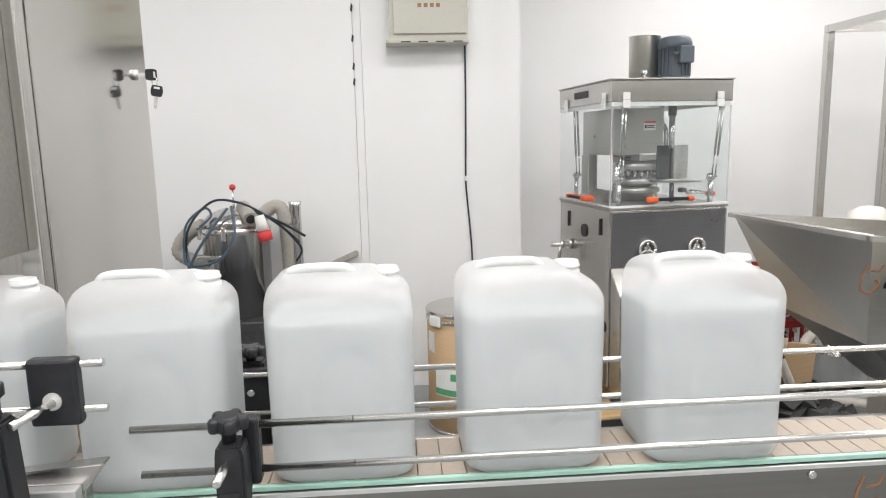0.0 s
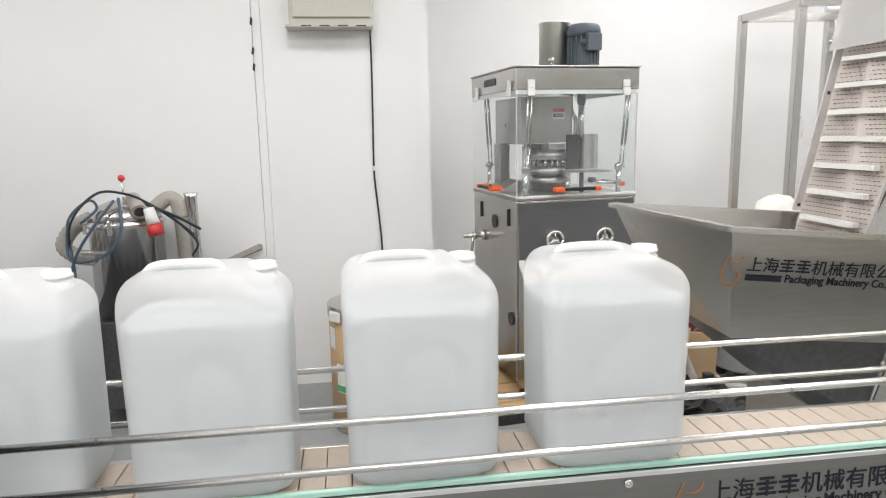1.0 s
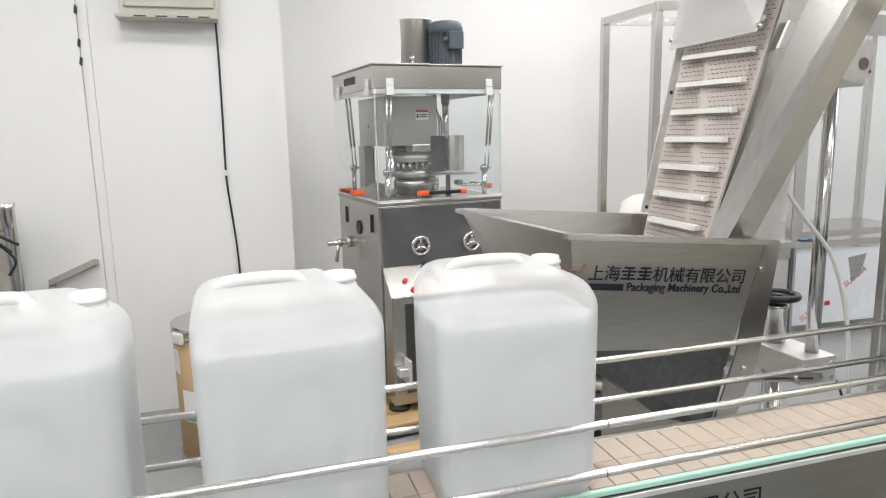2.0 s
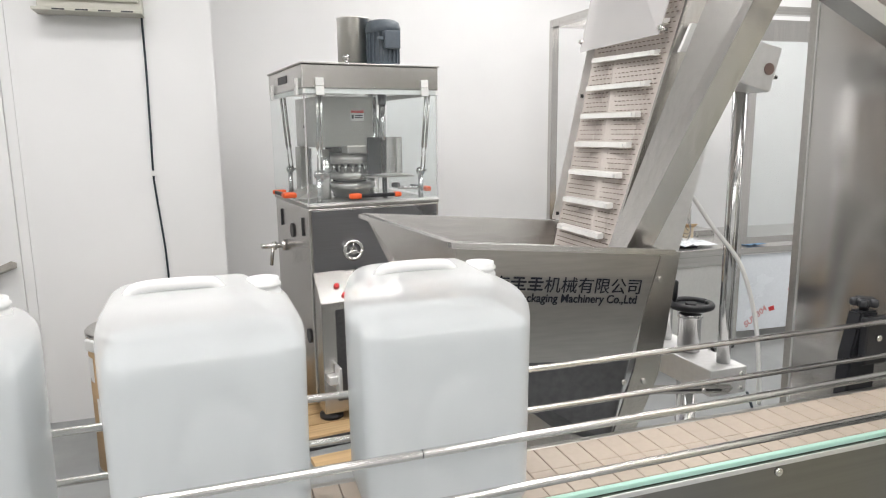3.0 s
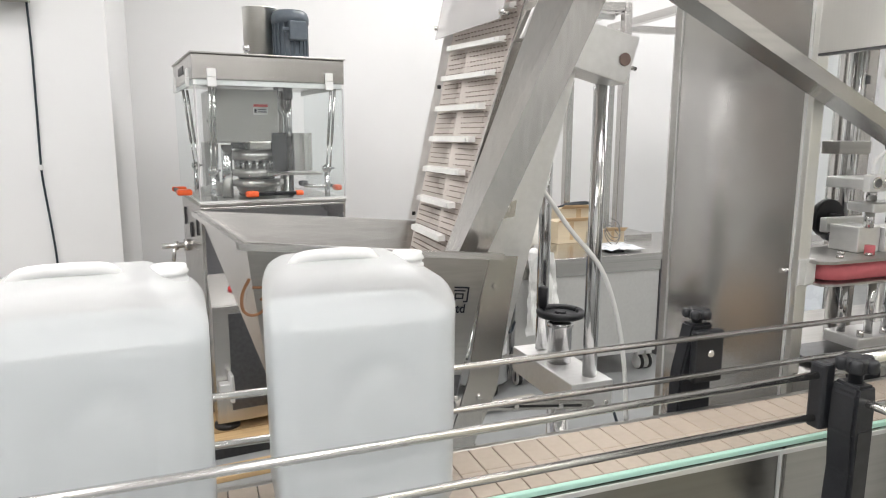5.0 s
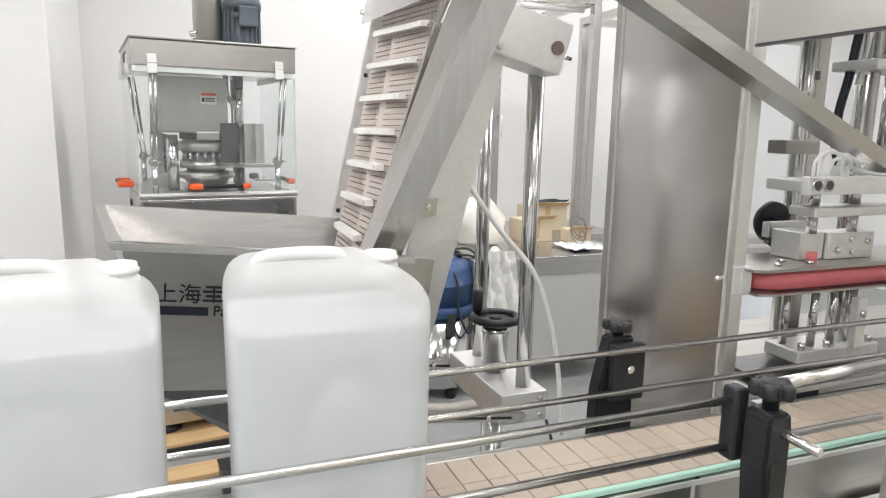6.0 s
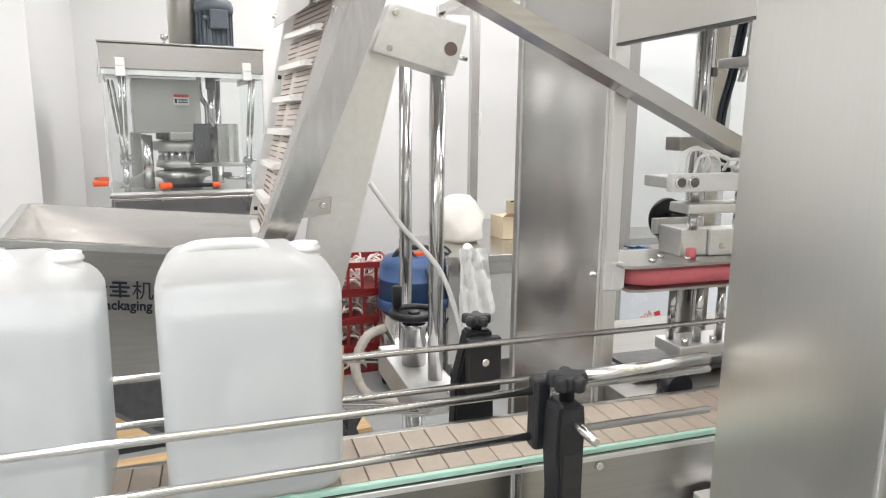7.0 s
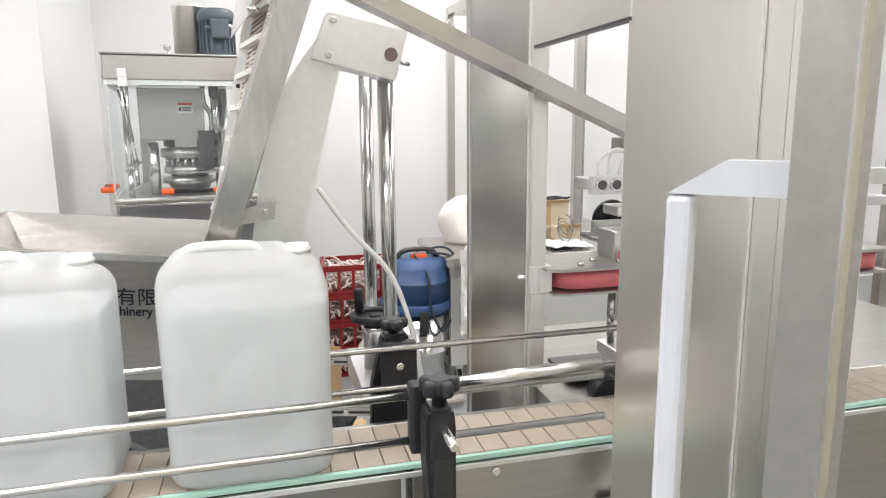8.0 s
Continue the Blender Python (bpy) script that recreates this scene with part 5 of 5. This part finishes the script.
part("clasp", box(-0.035, 0.035, -DRR - 0.02, -DRR - 0.004, 0.535, 0.585, 0.008), WHITE, dr).matrix_basis = pose(DX, DY, 0, 0, 0, -52)


def wrap(a0, a1, z0, z1, r, n=6):
    """A label wrapped round the drum, between two angles."""
    bm = bmesh.new()
    lo = [[(DX + q * math.cos(radians(a0 + (a1 - a0) * k / n)), DY + q * math.sin(radians(a0 + (a1 - a0) * k / n))) for k in range(n + 1)] for q in (r, r + 0.0015)]
    rows = [[bm.verts.new((*p, z)) for p in (lo[0] + lo[1][::-1])] for z in (z0, z1)]
    m = len(rows[0])
    for k in range(m):
        bm.faces.new((rows[0][k], rows[0][(k + 1) % m], rows[1][(k + 1) % m], rows[1][k]))
    bm.faces.new(rows[0][::-1])
    bm.faces.new(rows[1])
    return bm


part("label", wrap(214, 262, 0.20, 0.335, DRR + 0.0005), WHITE, dr, "torn white label")
part("label_band", wrap(214, 262, 0.205, 0.235, DRR + 0.0022), GREENLABEL, dr)
part("label_mark", wrap(240, 258, 0.28, 0.315, DRR + 0.0022), GREENLABEL, dr)
part("torn_label", wrap(196, 212, 0.40, 0.50, DRR + 0.0005), WHITE, dr)

# ---- pallet under the press ----
pal = thing("pallet", "wooden pallet boards with black edge under the press", "pallet", pose(1.0, 3.20, 0, 0, 0, 7.0))
for k in range(9):
    part("plank", box(-0.10, 0.86, 0.12 * k, 0.12 * k + 0.108, 0.044, 0.0612, 0.002), WOOD, pal)
for x in (-0.10, 0.33, 0.78):
    part("bearer", box(x, x + 0.08, 0.0, 1.06, 0.0, 0.0438, 0.002), WOOD, pal)
part("front_strip", box(-0.10, 0.86, -0.014, -0.002, 0.0, 0.05, 0.002), IRON, pal)
brd = thing("board", "pale pine board lying on the floor", "board", pose(0.98, 2.98, 0, 0, 0, 6))
part("plank", box(0.0, 1.1, 0.0, 0.11, 0.0005, 0.022, 0.002), WOOD, brd)
mat_ = thing("floor_box", "low dark steel box on the floor by the hopper", "box", pose(1.30, 2.86, 0, 0, 0, 6))
part("body", box(0.0, 0.62, 0.0, 0.10, 0.0005, 0.09, 0.003), DARKSTEEL, mat_)
part("lid", box(-0.004, 0.624, -0.004, 0.104, 0.0905, 0.10, 0.002), DARKSTEEL, mat_)
sack = thing("paper_sack", "crumpled tan paper sack beside the press", "sack", pose(0.86, 3.62, 0))
bm = lathe([(0.08, 0.0005), (0.11, 0.02), (0.115, 0.12), (0.10, 0.24), (0.06, 0.31), (0.03, 0.33)], (0, 0), 18)
for v in bm.verts:
    n = noise.noise(v.co * 14)
    v.co.x += 0.03 * n
    v.co.y += 0.03 * noise.noise(v.co * 11 + Vector((5, 0, 0)))
part("paper", bm, CARDPALE, sack)
part("fold", box(-0.05, 0.05, -0.012, 0.012, 0.30, 0.35, 0.005), CARD, sack)
def lumps(seed, n, r, spread, squash=1.0):
    """A crumpled heap that lies on the ground."""
    rnd = random.Random(seed)
    bm = bmesh.new()
    for k in range(n):
        q = r * rnd.uniform(0.7, 1.2)
        bmesh.ops.create_icosphere(bm, subdivisions=3, radius=q, matrix=Matrix.Translation((rnd.uniform(-spread, spread), rnd.uniform(-spread, spread), q * rnd.uniform(0.6, 1.3) * squash)))
    for v in bm.verts:
        v.co += Vector((noise.noise(v.co * 17), noise.noise(v.co * 19 + Vector((3, 3, 3))), noise.noise(v.co * 15))) * 0.6 * r
        v.co.z = max(v.co.z, 0.001)
    return bm


sc = thing("plastic_scrap", "crumpled white plastic wrap on the floor by the press", "plastic wrap", pose(1.70, 3.02, 0))
part("wrap", lumps(2, 4, 0.055, 0.05), FILM, sc)
part("tape_scrap", box(-0.06, 0.03, -0.12, -0.105, 0.0005, 0.04, 0.004), CARD, sc)
bb_ = thing("black_bag", "heap of black plastic bags under the hopper", "plastic bag", pose(1.76, 2.86, 0))
for k, (x, y) in enumerate(((-0.12, 0.02), (0.0, -0.10), (0.11, 0.06), (-0.02, 0.12), (0.02, 0.0))):
    part("bag", lumps(5 + k, 1, 0.135, 0.01, 0.9), RUBBER, bb_).matrix_basis = pose(x, y, 0)
part("knot", box(-0.02, 0.02, -0.02, 0.02, 0.22, 0.32, 0.006), RUBBER, bb_)
fc = thing("flattened_carton", "flattened tan cardboard carton standing behind the black bags", "carton", pose(1.57, 3.10, 0, 8, 0, 4))
part("board", box(0.0, 0.20, 0.0, 0.006, 0.001, 0.47, 0.002), CARDPALE, fc)
part("board", hexa([(0.201, 0.0, 0.001), (0.40, 0.05, 0.001), (0.40, 0.056, 0.001), (0.201, 0.006, 0.001), (0.201, 0.0, 0.45), (0.39, 0.05, 0.40), (0.39, 0.056, 0.40), (0.201, 0.006, 0.45)]), CARD, fc)
part("torn_flap", hexa([(0.02, -0.001, 0.40), (0.15, -0.001, 0.42), (0.15, -0.004, 0.42), (0.02, -0.004, 0.40), (0.03, -0.045, 0.47), (0.14, -0.05, 0.48), (0.14, -0.053, 0.48), (0.03, -0.048, 0.47)]), CARDPALE, fc)
ph = thing("grey_hose", "grey plastic hose lying across the floor", "hose")
part("sleeve", tube(curve_pts([(1.66, 2.92, 0.42), (1.74, 2.86, 0.22), (1.86, 2.70, 0.06), (2.00, 2.52, 0.018), (2.18, 2.38, 0.018)], 8), 0.017, 10), HOSE, ph)
part("end_ring", tube([(1.655, 2.925, 0.435), (1.662, 2.918, 0.415)], 0.021, 12), IRON, ph)
wd = thing("vacuum_wand", "grey vacuum wand with flat nozzle leaning on the wall", "vacuum wand")
part("wand", tube([(-0.50, 3.70, 0.0), (-0.42, 3.86, 0.715)], 0.016, 12), HOSE, wd)
part("nozzle", hexa([(-0.43, 3.83, 0.70), (-0.42, 3.875, 0.70), (-0.22, 3.885, 0.775), (-0.23, 3.84, 0.785), (-0.43, 3.83, 0.73), (-0.42, 3.875, 0.73), (-0.22, 3.885, 0.80), (-0.23, 3.84, 0.815)]), HOSE, wd)
# ---- stainless rack, tables and the machine behind ----
rk = thing("steel_rack", "tall open stainless steel tube rack", "rack")
RP = [(2.862, 4.565), (2.880, 4.00), (3.440, 4.50), (3.425, 3.86)]
for x, y in RP:
    part("post", box(x - 0.024, x + 0.024, y - 0.024, y + 0.024, 0.0, 2.040, 0.003), STEEL, rk)


def bar(a, b, z0, z1, w=0.022):
    a, b = Vector((*a, 0)), Vector((*b, 0))
    d = (b - a).normalized()
    s = Vector((-d.y, d.x, 0)) * w
    a, b = a - d * w, b + d * w
    return hexa([(*(a - s).xy, z0), (*(b - s).xy, z0), (*(b + s).xy, z0), (*(a + s).xy, z0), (*(a - s).xy, z1), (*(b - s).xy, z1), (*(b + s).xy, z1), (*(a + s).xy, z1)])


for i, j in ((0, 1), (0, 2), (1, 3), (2, 3)):
    part("top_bar", bar(RP[i], RP[j], 2.041 + 0.0005 * j, 2.087 + 0.0005 * j), STEEL_H, rk)
    part("shelf_bar", bar(RP[i], RP[j], 0.30 + 0.001 * j, 0.33 + 0.001 * j, 0.018), STEEL_H, rk)
tp = part("tube_lamp", tube([(3.00, 3.95, 2.02), (3.38, 3.92, 2.02)], 0.018, 14), WHITE, rk, "white tube under the top bar")
part("grab_handle", tube([(2.90, 3.97, 1.42), (2.90, 3.94, 1.42), (2.90, 3.94, 1.30), (2.90, 3.97, 1.30)], 0.006, 8), WHITE, rk)

dk = thing("work_table", "stainless work table with closed front on casters", "table")
part("tabletop", box(2.53, 3.475, 3.44, 4.12, 0.662, 0.702, 0.003), STEEL_H, dk)
part("front_panel", box(2.56, 3.45, 3.47, 3.476, 0.13, 0.661), PANEL, dk)
part("side_panel", box(3.445, 3.452, 3.4765, 4.09, 0.13, 0.661), STEEL_DULL, dk)
part("top_rail", box(2.555, 3.455, 3.464, 3.4695, 0.60, 0.661), STEEL_H, dk)
part("corner_post", box(3.452, 3.478, 3.462, 3.50, 0.10, 0.6615, 0.002), DARKSTEEL, dk)
for x in (2.62, 3.40, 3.455):
    w = part("caster", tube([(x - 0.015, 3.55, 0.042), (x + 0.015, 3.55, 0.042)], [0.042, 0.042], 18), WHITE, dk, "white caster wheel")
    part("tyre", tube([(x - 0.011, 3.55, 0.042), (x + 0.011, 3.55, 0.042)], 0.0445, 18), RUBBER, w)
    part("fork", box(x - 0.022, x + 0.022, 3.525, 3.575, 0.0875, 0.129, 0.003), WHITE, w)
t2 = thing("back_table", "low stainless table against the back wall", "table")
part("tabletop", box(3.05, 3.95, 4.20, 4.90, 0.64, 0.675, 0.003), STEEL_H, t2)
for x in (3.09, 3.91):
    for y in (4.62, 4.86):
        part("leg", box(x - 0.02, x + 0.02, y - 0.02, y + 0.02, 0.0, 0.6395), STEEL, t2)


def carton(name, m, w, d, h, label):
    e = thing(name, label, "carton", m, "cartons on the tables")
    part("body", box(0, w, 0, d, 0.0005, h, 0.002), CARDPALE, e)
    part("flap", hexa([(0, -0.001, h), (w, -0.001, h), (w, 0.002, h), (0, 0.002, h), (0.004, -0.05, h + 0.028), (w - 0.004, -0.05, h + 0.026), (w - 0.004, -0.048, h + 0.029), (0.004, -0.048, h + 0.031)]), CARD, e)
    part("tape", box(w * 0.42, w * 0.55, -0.0012, -0.0002, 0.02, h * 0.98), CARD, e)
    return e


carton("cardboard_box", pose(3.36, 4.42, 0.6755, 0, 0, -3), 0.28, 0.20, 0.165, "open brown cardboard box with cables on top")
carton("cardboard_box", pose(3.02, 3.86, 0.7025, 0, 0, 4), 0.20, 0.16, 0.13, "open brown cardboard box on the work table")
carton("cardboard_box", pose(3.27, 3.78, 0.7025, 0, 0, -10), 0.14, 0.12, 0.075, "small open cardboard box on the work table")
cw = thing("cable_coil", "coil of black cable lying on the cardboard box", "cable")
bm = bmesh.new()
for k in range(4):
    sweep(bm, curve_pts([(3.34 + 0.03 * k, 4.47, 0.846 + 0.006 * k), (3.45, 4.44 + 0.02 * k, 0.866), (3.58, 4.48, 0.862 + 0.005 * k), (3.68, 4.46 + 0.02 * k, 0.872 - 0.006 * k)], 6), 0.006, 6)
part("strand", bm, CORD, cw)
cw = thing("cable_coil", "loops of thin grey wire on the work table", "cable")
bm = bmesh.new()
for k in range(3):
    sweep(bm, curve_pts([(3.30 + 0.04 * math.cos(a * 0.9 + k), 3.72 + 0.05 * math.sin(a * 0.9 + k), 0.715 + 0.05 * (1 + math.sin(a + k)) + 0.02 * k) for a in range(7)], 5), 0.0025, 6)
part("strand", bm, DARKSTEEL, cw)
sk2 = thing("cream_sack", "slumped cream plastic sack on the work table", "sack", pose(2.77, 3.93, 0.7025) @ Matrix.Diagonal((0.9, 0.9, 0.93, 1)))
bm = lathe([(0.13, 0.0), (0.165, 0.03), (0.17, 0.10), (0.155, 0.17), (0.12, 0.23), (0.07, 0.268), (0.02, 0.275)], (0, 0), 24)
for v in bm.verts:
    v.co.x += 0.07 * noise.noise(v.co * 9)
    v.co.y += 0.07 * noise.noise(v.co * 9 + Vector((7, 1, 0)))
    v.co.z = max(0.0, v.co.z + 0.02 * noise.noise(v.co * 12 + Vector((0, 0, 9))))
part("bag", bm, BAG, sk2)
part("knot", lumps(9, 2, 0.022, 0.015), BAG, sk2).matrix_basis = pose(0.05, -0.03, 0.215)
hb2 = thing("plastic_bag", "white plastic bag hanging over the table edge", "plastic bag", pose(2.655, 3.40, 0.0))
bm = bmesh.new()
bmesh.ops.create_grid(bm, x_segments=16, y_segments=22, size=1.0)
for v in bm.verts:
    u, w = v.co.x, v.co.y
    flare = 0.070 + 0.028 * (1 - w) * 0.5
    v.co = Vector((u * flare + 0.02 * (1 - w), 0.016 * math.sin(9 * u + 2 * w) + 0.02 * noise.noise(Vector((4 * u, 4 * w, 1))), 0.56 + 0.19 * w + 0.03 * u * (1 - w)))
bmesh.ops.solidify(bm, geom=bm.faces[:], thickness=0.003)
part("sheet", bm, WHITE, hb2)
part("gathered_top", lumps(12, 3, 0.030, 0.025), WHITE, hb2).matrix_basis = pose(0.0, 0.065, 0.7025)
wr = thing("plastic_wrap", "clear crumpled plastic wrap on the table", "plastic wrap", pose(3.25, 3.62, 0.7025))
bm = bmesh.new()
bmesh.ops.create_grid(bm, x_segments=14, y_segments=8, size=0.12)
for v in bm.verts:
    v.co.z = 0.012 + 0.018 * abs(noise.noise(v.co * 28))
bmesh.ops.solidify(bm, geom=bm.faces[:], thickness=0.002)
part("film_sheet", bm, FILM, wr)
part("card_slip", box(-0.10, 0.0, -0.10, -0.05, 0.001, 0.004), INK, wr)

mb = thing("boxing_machine", "stainless framed machine with clear windows and film-covered panel", "machine", pose(3.70, 3.72, 0, 0, 0, -3))
for x, y in ((0.0, 0.0), (1.25, 0.0), (0.0, 0.75), (1.25, 0.75)):
    part("post", box(x - 0.025, x + 0.025, y - 0.025, y + 0.025, 0.05, 2.03, 0.003), STEEL, mb)
    part("foot", lathe([(0.03, 0.0), (0.03, 0.015), (0.012, 0.02), (0.012, 0.06)], (x, y), 12), RUBBER, mb)
part("top_frame", boxes((-0.025, 1.275, -0.025, 0.025, 2.0305, 2.075), (-0.025, 1.275, 0.725, 0.775, 2.0305, 2.075), (-0.025, 0.025, 0.0255, 0.7245, 2.0305, 2.075), (1.225, 1.275, 0.0255, 0.7245, 2.0305, 2.075)), STEEL_H, mb)
part("counter", box(-0.02, 1.27, -0.04, 0.77, 0.60, 0.64, 0.003), STEEL_H, mb)
fp = part("film_panel", box(0.03, 1.22, -0.02, -0.012, 0.10, 0.59, 0.002), FILM, mb, "panel under blue-white protective film")
lettering("film_print", "SUS 304", 0.055, FADEDINK, fp, pose(0.42, -0.0212, 0.32, 90, -35, 0))
lettering("film_print", "SUS 304", 0.055, FADEDINK, fp, pose(0.10, -0.0212, 0.12, 90, -35, 0))
part("bare_patch", prism([(0.42, 0.52), (0.56, 0.54), (0.52, 0.40), (0.46, 0.36), (0.44, 0.44)], "y", -0.0235, -0.0212), STEEL_DULL, fp)
part("red_mark", prism([(0.26, 0.24), (0.30, 0.25), (0.31, 0.22), (0.27, 0.215)], "y", -0.0225, -0.0212), REDINK, fp)
part("window_frame", boxes((0.03, 0.07, -0.01, 0.01, 0.66, 2.0), (1.18, 1.22, -0.01, 0.01, 0.66, 2.0), (0.071, 1.179, -0.01, 0.01, 0.66, 0.70), (0.071, 1.179, -0.01, 0.01, 1.88, 2.0)), STEEL, mb)
part("window_pane", box(0.071, 1.179, -0.003, 0.003, 0.701, 1.879), CLEAR, mb)
part("edge_trim", box(-0.030, -0.0255, -0.02, 0.02, 0.05, 1.50), ALU, mb)
gl = thing("glove", "pale blue cloth lying on the counter", "cloth", pose(3.86, 3.78, 0.6405))
bm = bmesh.new()
bmesh.ops.create_grid(bm, x_segments=10, y_segments=6, size=0.07)
for v in bm.verts:
    v.co.z = 0.006 + 0.02 * abs(noise.noise(v.co * 24))
bmesh.ops.solidify(bm, geom=bm.faces[:], thickness=0.003)
part("cloth", bm, material("blue_cloth", (0.25, 0.45, 0.70), 0.8, grain_amount=0.1), gl)
part("cuff", box(-0.07, -0.05, -0.03, 0.03, 0.006, 0.016, 0.003), WHITE, gl)

# ---- wet vacuum and crates ----
bv = thing("vacuum_cleaner", "blue and steel wet vacuum cleaner with black cord", "vacuum cleaner", pose(2.405, 3.59, 0) @ Matrix.Diagonal((1.12, 1.12, 1.05, 1)))
part("tank", lathe([(0.150, 0.055), (0.155, 0.07), (0.155, 0.20), (0.159, 0.205), (0.159, 0.215), (0.155, 0.22), (0.155, 0.405)], (0, 0), 36), CHROME_V, bv, "polished steel tank")
part("lower_ring", lathe([(0.16, 0.405), (0.168, 0.41), (0.168, 0.45), (0.162, 0.456)], (0, 0), 36), BLUE, bv)
part("head", lathe([(0.158, 0.4565), (0.158, 0.55), (0.160, 0.552), (0.160, 0.558), (0.156, 0.56), (0.152, 0.62), (0.13, 0.655), (0.08, 0.668)], (0, 0), 36), BLUE, bv, "blue motor head")
part("handle", tube(curve_pts([(-0.10, -0.02, 0.65), (-0.06, -0.03, 0.70), (0.06, -0.03, 0.70), (0.10, -0.02, 0.65)], 6), 0.012, 10), IRON, bv)
part("switch", box(-0.03, 0.04, -0.06, -0.02, 0.66, 0.685, 0.005), ORANGE, bv)
part("filter_tab", box(-0.02, 0.02, -0.172, -0.160, 0.32, 0.43, 0.004), IRON, bv)
for ctrl in ([(-0.02, -0.05, 0.685), (0.02, -0.16, 0.60), (0.03, -0.17, 0.45), (0.08, -0.165, 0.33), (0.14, -0.10, 0.36)], [(0.04, -0.04, 0.69), (0.16, -0.06, 0.66), (0.19, -0.05, 0.52), (0.17, -0.05, 0.40), (0.185, -0.04, 0.20), (0.18, -0.04, 0.02)], [(0.0, 0.0, 0.69), (0.14, 0.0, 0.70), (0.20, -0.02, 0.62), (0.22, -0.03, 0.50), (0.19, -0.03, 0.42)]):
    part("cord", tube(curve_pts(ctrl, 7), 0.006, 8), CORD, bv)
for a in (40, 160, 280):
    part("caster", lathe([(0.02, 0.0), (0.026, 0.01), (0.026, 0.045), (0.018, 0.054)], (0.12 * math.cos(radians(a)), 0.12 * math.sin(radians(a))), 12), RUBBER, bv)
part("hose", ribbed([(-0.15, -0.05, 0.32), (-0.24, -0.10, 0.30), (-0.30, -0.14, 0.18), (-0.26, -0.20, 0.06), (-0.10, -0.30, 0.04), (0.14, -0.30, 0.04)], 0.024, 10), HOSE, bv, "grey ribbed vacuum hose")


def crate(m):
    """An open red stacking crate with slots, full of pale offcut strips."""
    e = thing("plastic_crate", "red plastic stacking crate full of pale offcuts", "crate", m, "stacked crates")
    w, d, h = 0.40, 0.30, 0.155
    part("rim", boxes((0, w, 0, 0.012, h - 0.03, h), (0, w, d - 0.012, d, h - 0.03, h), (0, 0.012, 0.0125, d - 0.0125, h - 0.03, h), (w - 0.012, w, 0.0125, d - 0.0125, h - 0.03, h)), REDCRATE, e)
    part("floor_panel", box(0.002, w - 0.002, 0.002, d - 0.002, 0.0005, 0.012), REDCRATE, e)
    for k in range(6):
        part("stave", box(0.004 + k * (w - 0.024) / 5, 0.020 + k * (w - 0.024) / 5, 0.002, 0.010, 0.0125, h - 0.0305), REDCRATE, e)
        part("stave", box(0.004 + k * (w - 0.024) / 5, 0.020 + k * (w - 0.024) / 5, d - 0.010, d - 0.002, 0.0125, h - 0.0305), REDCRATE, e)
    for k in range(4):
        part("stave", box(0.002, 0.010, 0.02 + k * 0.075, 0.036 + k * 0.075, 0.0125, h - 0.0305), REDCRATE, e)
        part("stave", box(w - 0.010, w - 0.002, 0.02 + k * 0.075, 0.036 + k * 0.075, 0.0125, h - 0.0305), REDCRATE, e)
    rnd = random.Random(4)
    bm = bmesh.new()
    for k in range(90):
        x, y = rnd.uniform(0.03, w - 0.03), rnd.uniform(0.02, d - 0.03)
        z = rnd.uniform(0.02, h - 0.006)
        a, l = rnd.uniform(0, 6.28), rnd.uniform(0.04, 0.10)
        p = [(min(max(x + l * s * math.cos(a), 0.02), w - 0.02), min(max(y + l * s * math.sin(a), 0.016), d - 0.016), z + 0.02 * math.cos(3 * s)) for s in (-1, -0.4, 0.3, 1)]
        sweep(bm, curve_pts(p, 3), 0.0055, 5)
    tagged(part("offcut", bm, PINKSCRAP, e, "pale pink offcut strips"), kind="stuff")
    return e


c0 = crate(pose(1.98, 3.80, 0.0, 0, 0, 4))
for k in range(1, 4):
    copy_thing(c0, pose(1.95 + 0.006 * (-1) ** k, 3.80, 0.157 * k, 0, 0, 4 - 2 * k))

def motions():
    """The belt runs to the right and carries the jerricans with it."""
    run = ((0.0, 0.0), (1.0, 0.143), (2.1, 0.301), (3.5, 0.505), (4.5, 0.651), (6.0, 0.869), (6.5, 0.941), (7.0, 1.015), (8.0, 1.158))
    walk(belt, [(t, pose(d, 0, 0)) for t, d in run])
    for ob, x, a in zip(cans, JX, JTILT):
        walk(ob, [(t, pose(x + d, JY, BELT_Z + 0.0008, 0, 0, a)) for t, d in run])


motions()
